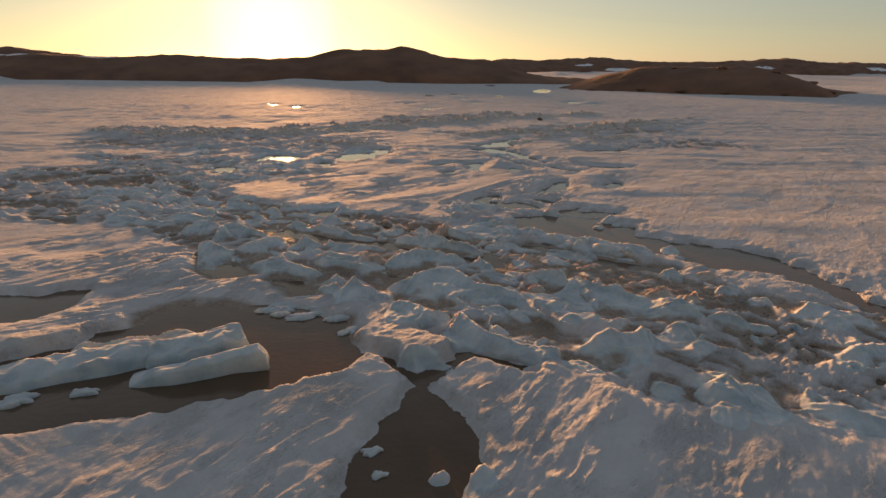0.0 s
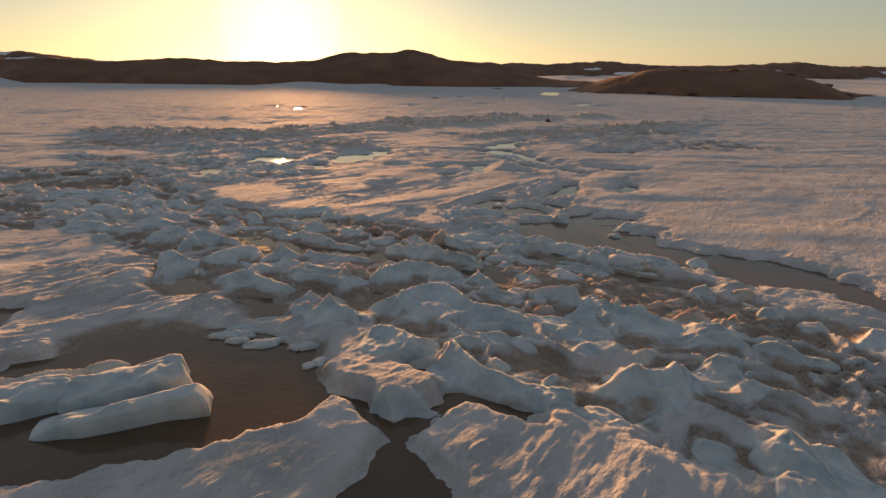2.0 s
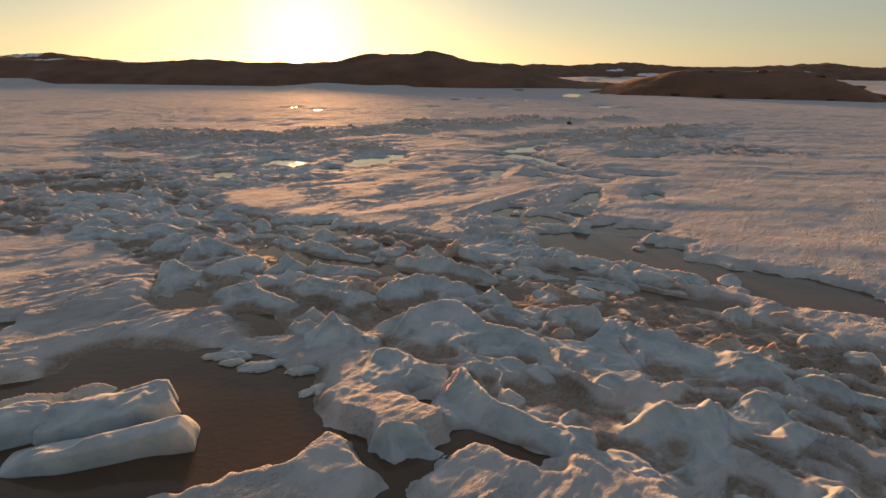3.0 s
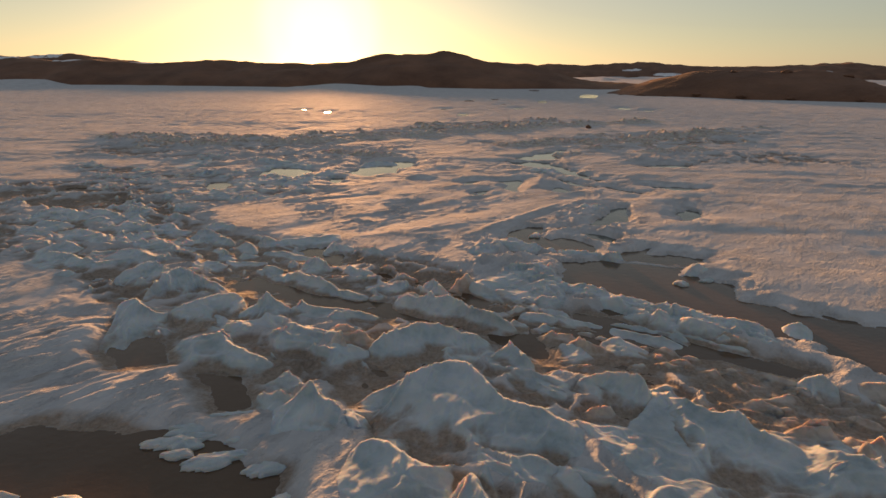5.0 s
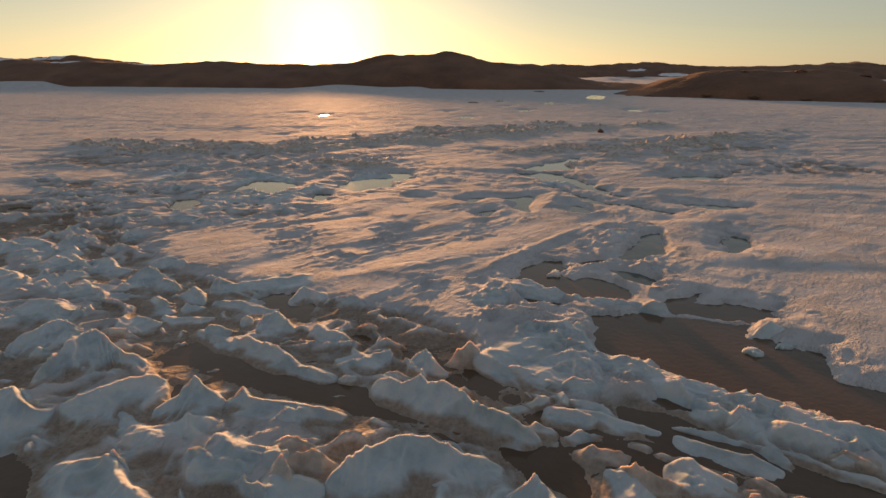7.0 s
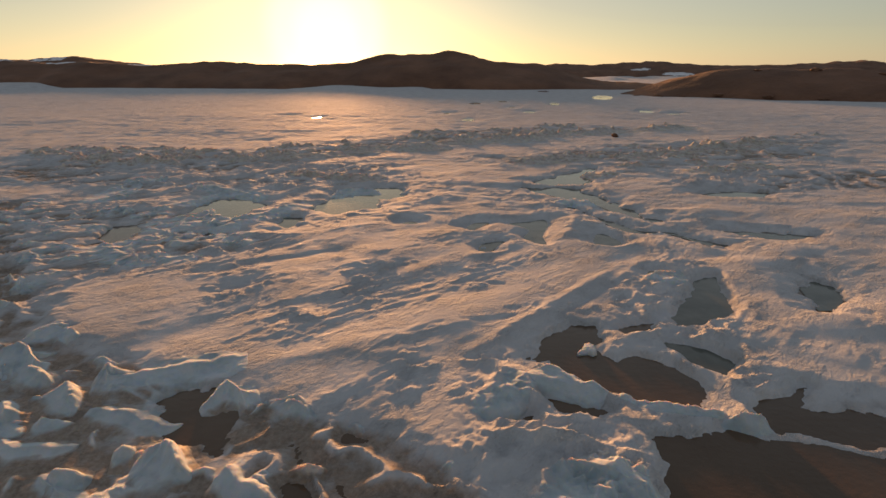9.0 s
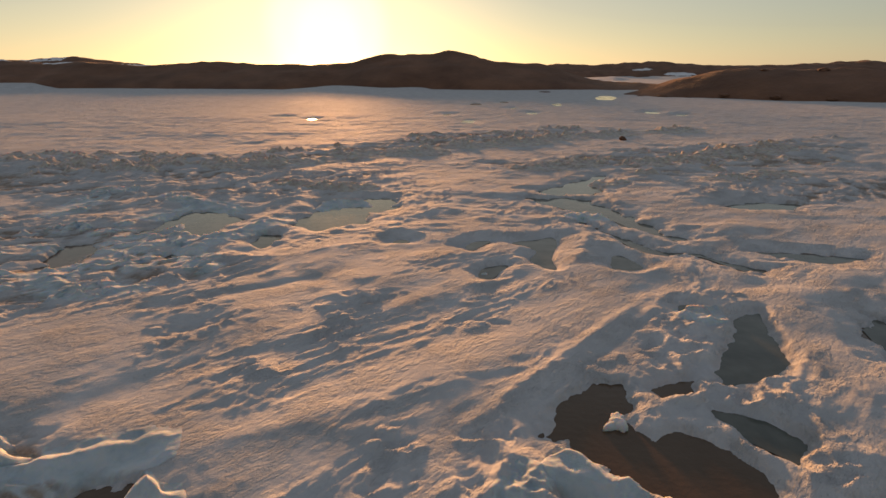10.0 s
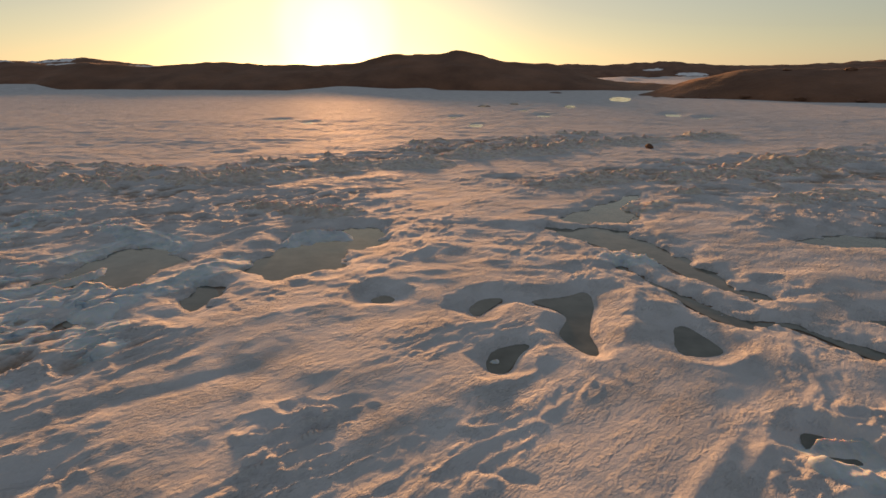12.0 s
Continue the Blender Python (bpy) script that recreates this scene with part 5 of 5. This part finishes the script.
def rubble(name, count, least, most, low, high, turn, label, single):
    """Broken ice strewn over a zone: single blocks, or one heap of what lies too far off to be told apart."""
    line = [p for n, p in ZONES if n == name][0]
    wet = [p for n, p in POOLS if not n.startswith("mid") and not n.startswith("far")]
    lo, hi = line.min(0), line.max(0)
    made = []
    while len(made) < count:
        x, y = dice.uniform(lo[0], hi[0]), dice.uniform(lo[1], hi[1])
        spot = np.array([x]), np.array([y])
        if abs(x) > 0.86 * y + 2 or outside(*spot, line)[0] > -0.1 or any(outside(*spot, p)[0] < 0.4 for p in wet):
            continue
        size = dice.uniform(least, most)
        m = pose(x, y, 0, 0, 0, dice.gauss(turn, 28))
        me = block_mesh(size * dice.uniform(1.8, 3.4), size * dice.uniform(1.2, 1.9), size * dice.uniform(low, high), "", int(200 + 7 * x + 131 * y + len(made)), m, 0.055 if single else 0.08 if name.startswith(("left", "ridge", "mud")) else 0.10)
        made.append((me, m))
    if single:
        for me, m in made:
            chunk = tagged(new("ice_block", me), label, "ice block", "rubble of a pressure ridge")
            chunk.matrix_world = m
        return
    bm = bmesh.new()
    for me, m in made:
        me.transform(m)
        bm.from_mesh(me)
        bpy.data.meshes.remove(me)
    heap = bpy.data.meshes.new("ice_rubble")
    bm.to_mesh(heap)
    bm.free()
    heap.materials.clear()
    # far and mud heaps: dirty ice, ridge shade painted into its colour
    heap.materials.append(ridge_ice if name.startswith(("left", "ridge")) else grey_ice)
    tagged(new("ice_rubble", heap), label, "ice rubble", kind="stuff")


rubble("ridge", 110, 0.28, 0.6, 0.32, 0.55, -14, "small weathered chunk of ridge ice", True)
rubble("ridge", 190, 0.16, 0.4, 0.32, 0.55, -14, "small broken ice between the upturned slabs", False)
rubble("mud", 50, 0.2, 0.48, 0.3, 0.5, -25, "small dirty chunks of ice in brown slush", False)
rubble("shelf_strip", 30, 0.3, 0.62, 0.3, 0.5, -35, "small weathered chunk of ridge ice", True)
rubble("left_e", 110, 0.25, 0.7, 0.16, 0.30, 45, "broken ice chunks among shallow melt pools", False)
rubble("left_d", 40, 0.25, 0.7, 0.16, 0.30, 45, "broken ice chunks among shallow melt pools", False)
rubble("far_a", 60, 0.6, 1.3, 0.3, 0.5, 15, "rough brown-grey rubble of a far ice ridge", False)
rubble("far_b", 80, 0.5, 1.1, 0.2, 0.36, 10, "rough brown-grey rubble of a far ice ridge", False)
rubble("far_c", 50, 0.5, 1.2, 0.25, 0.4, 10, "rough brown-grey rubble of a far ice ridge", False)


# ---- dark boulder on the ice ----
bm = bmesh.new()
bmesh.ops.create_icosphere(bm, subdivisions=3, radius=0.5)
for vert in bm.verts:
    vert.co *= 0.85 + 0.4 * noise.noise(vert.co * 2.2)
    vert.co.z *= 0.7
me = bpy.data.meshes.new("boulder")
bm.to_mesh(me)
bm.free()
me.materials.append(rock)
boulder = tagged(new("boulder", me), "small dark boulder frozen into the ice", "boulder")
boulder.location = (16.4, 97.5, 0.45)
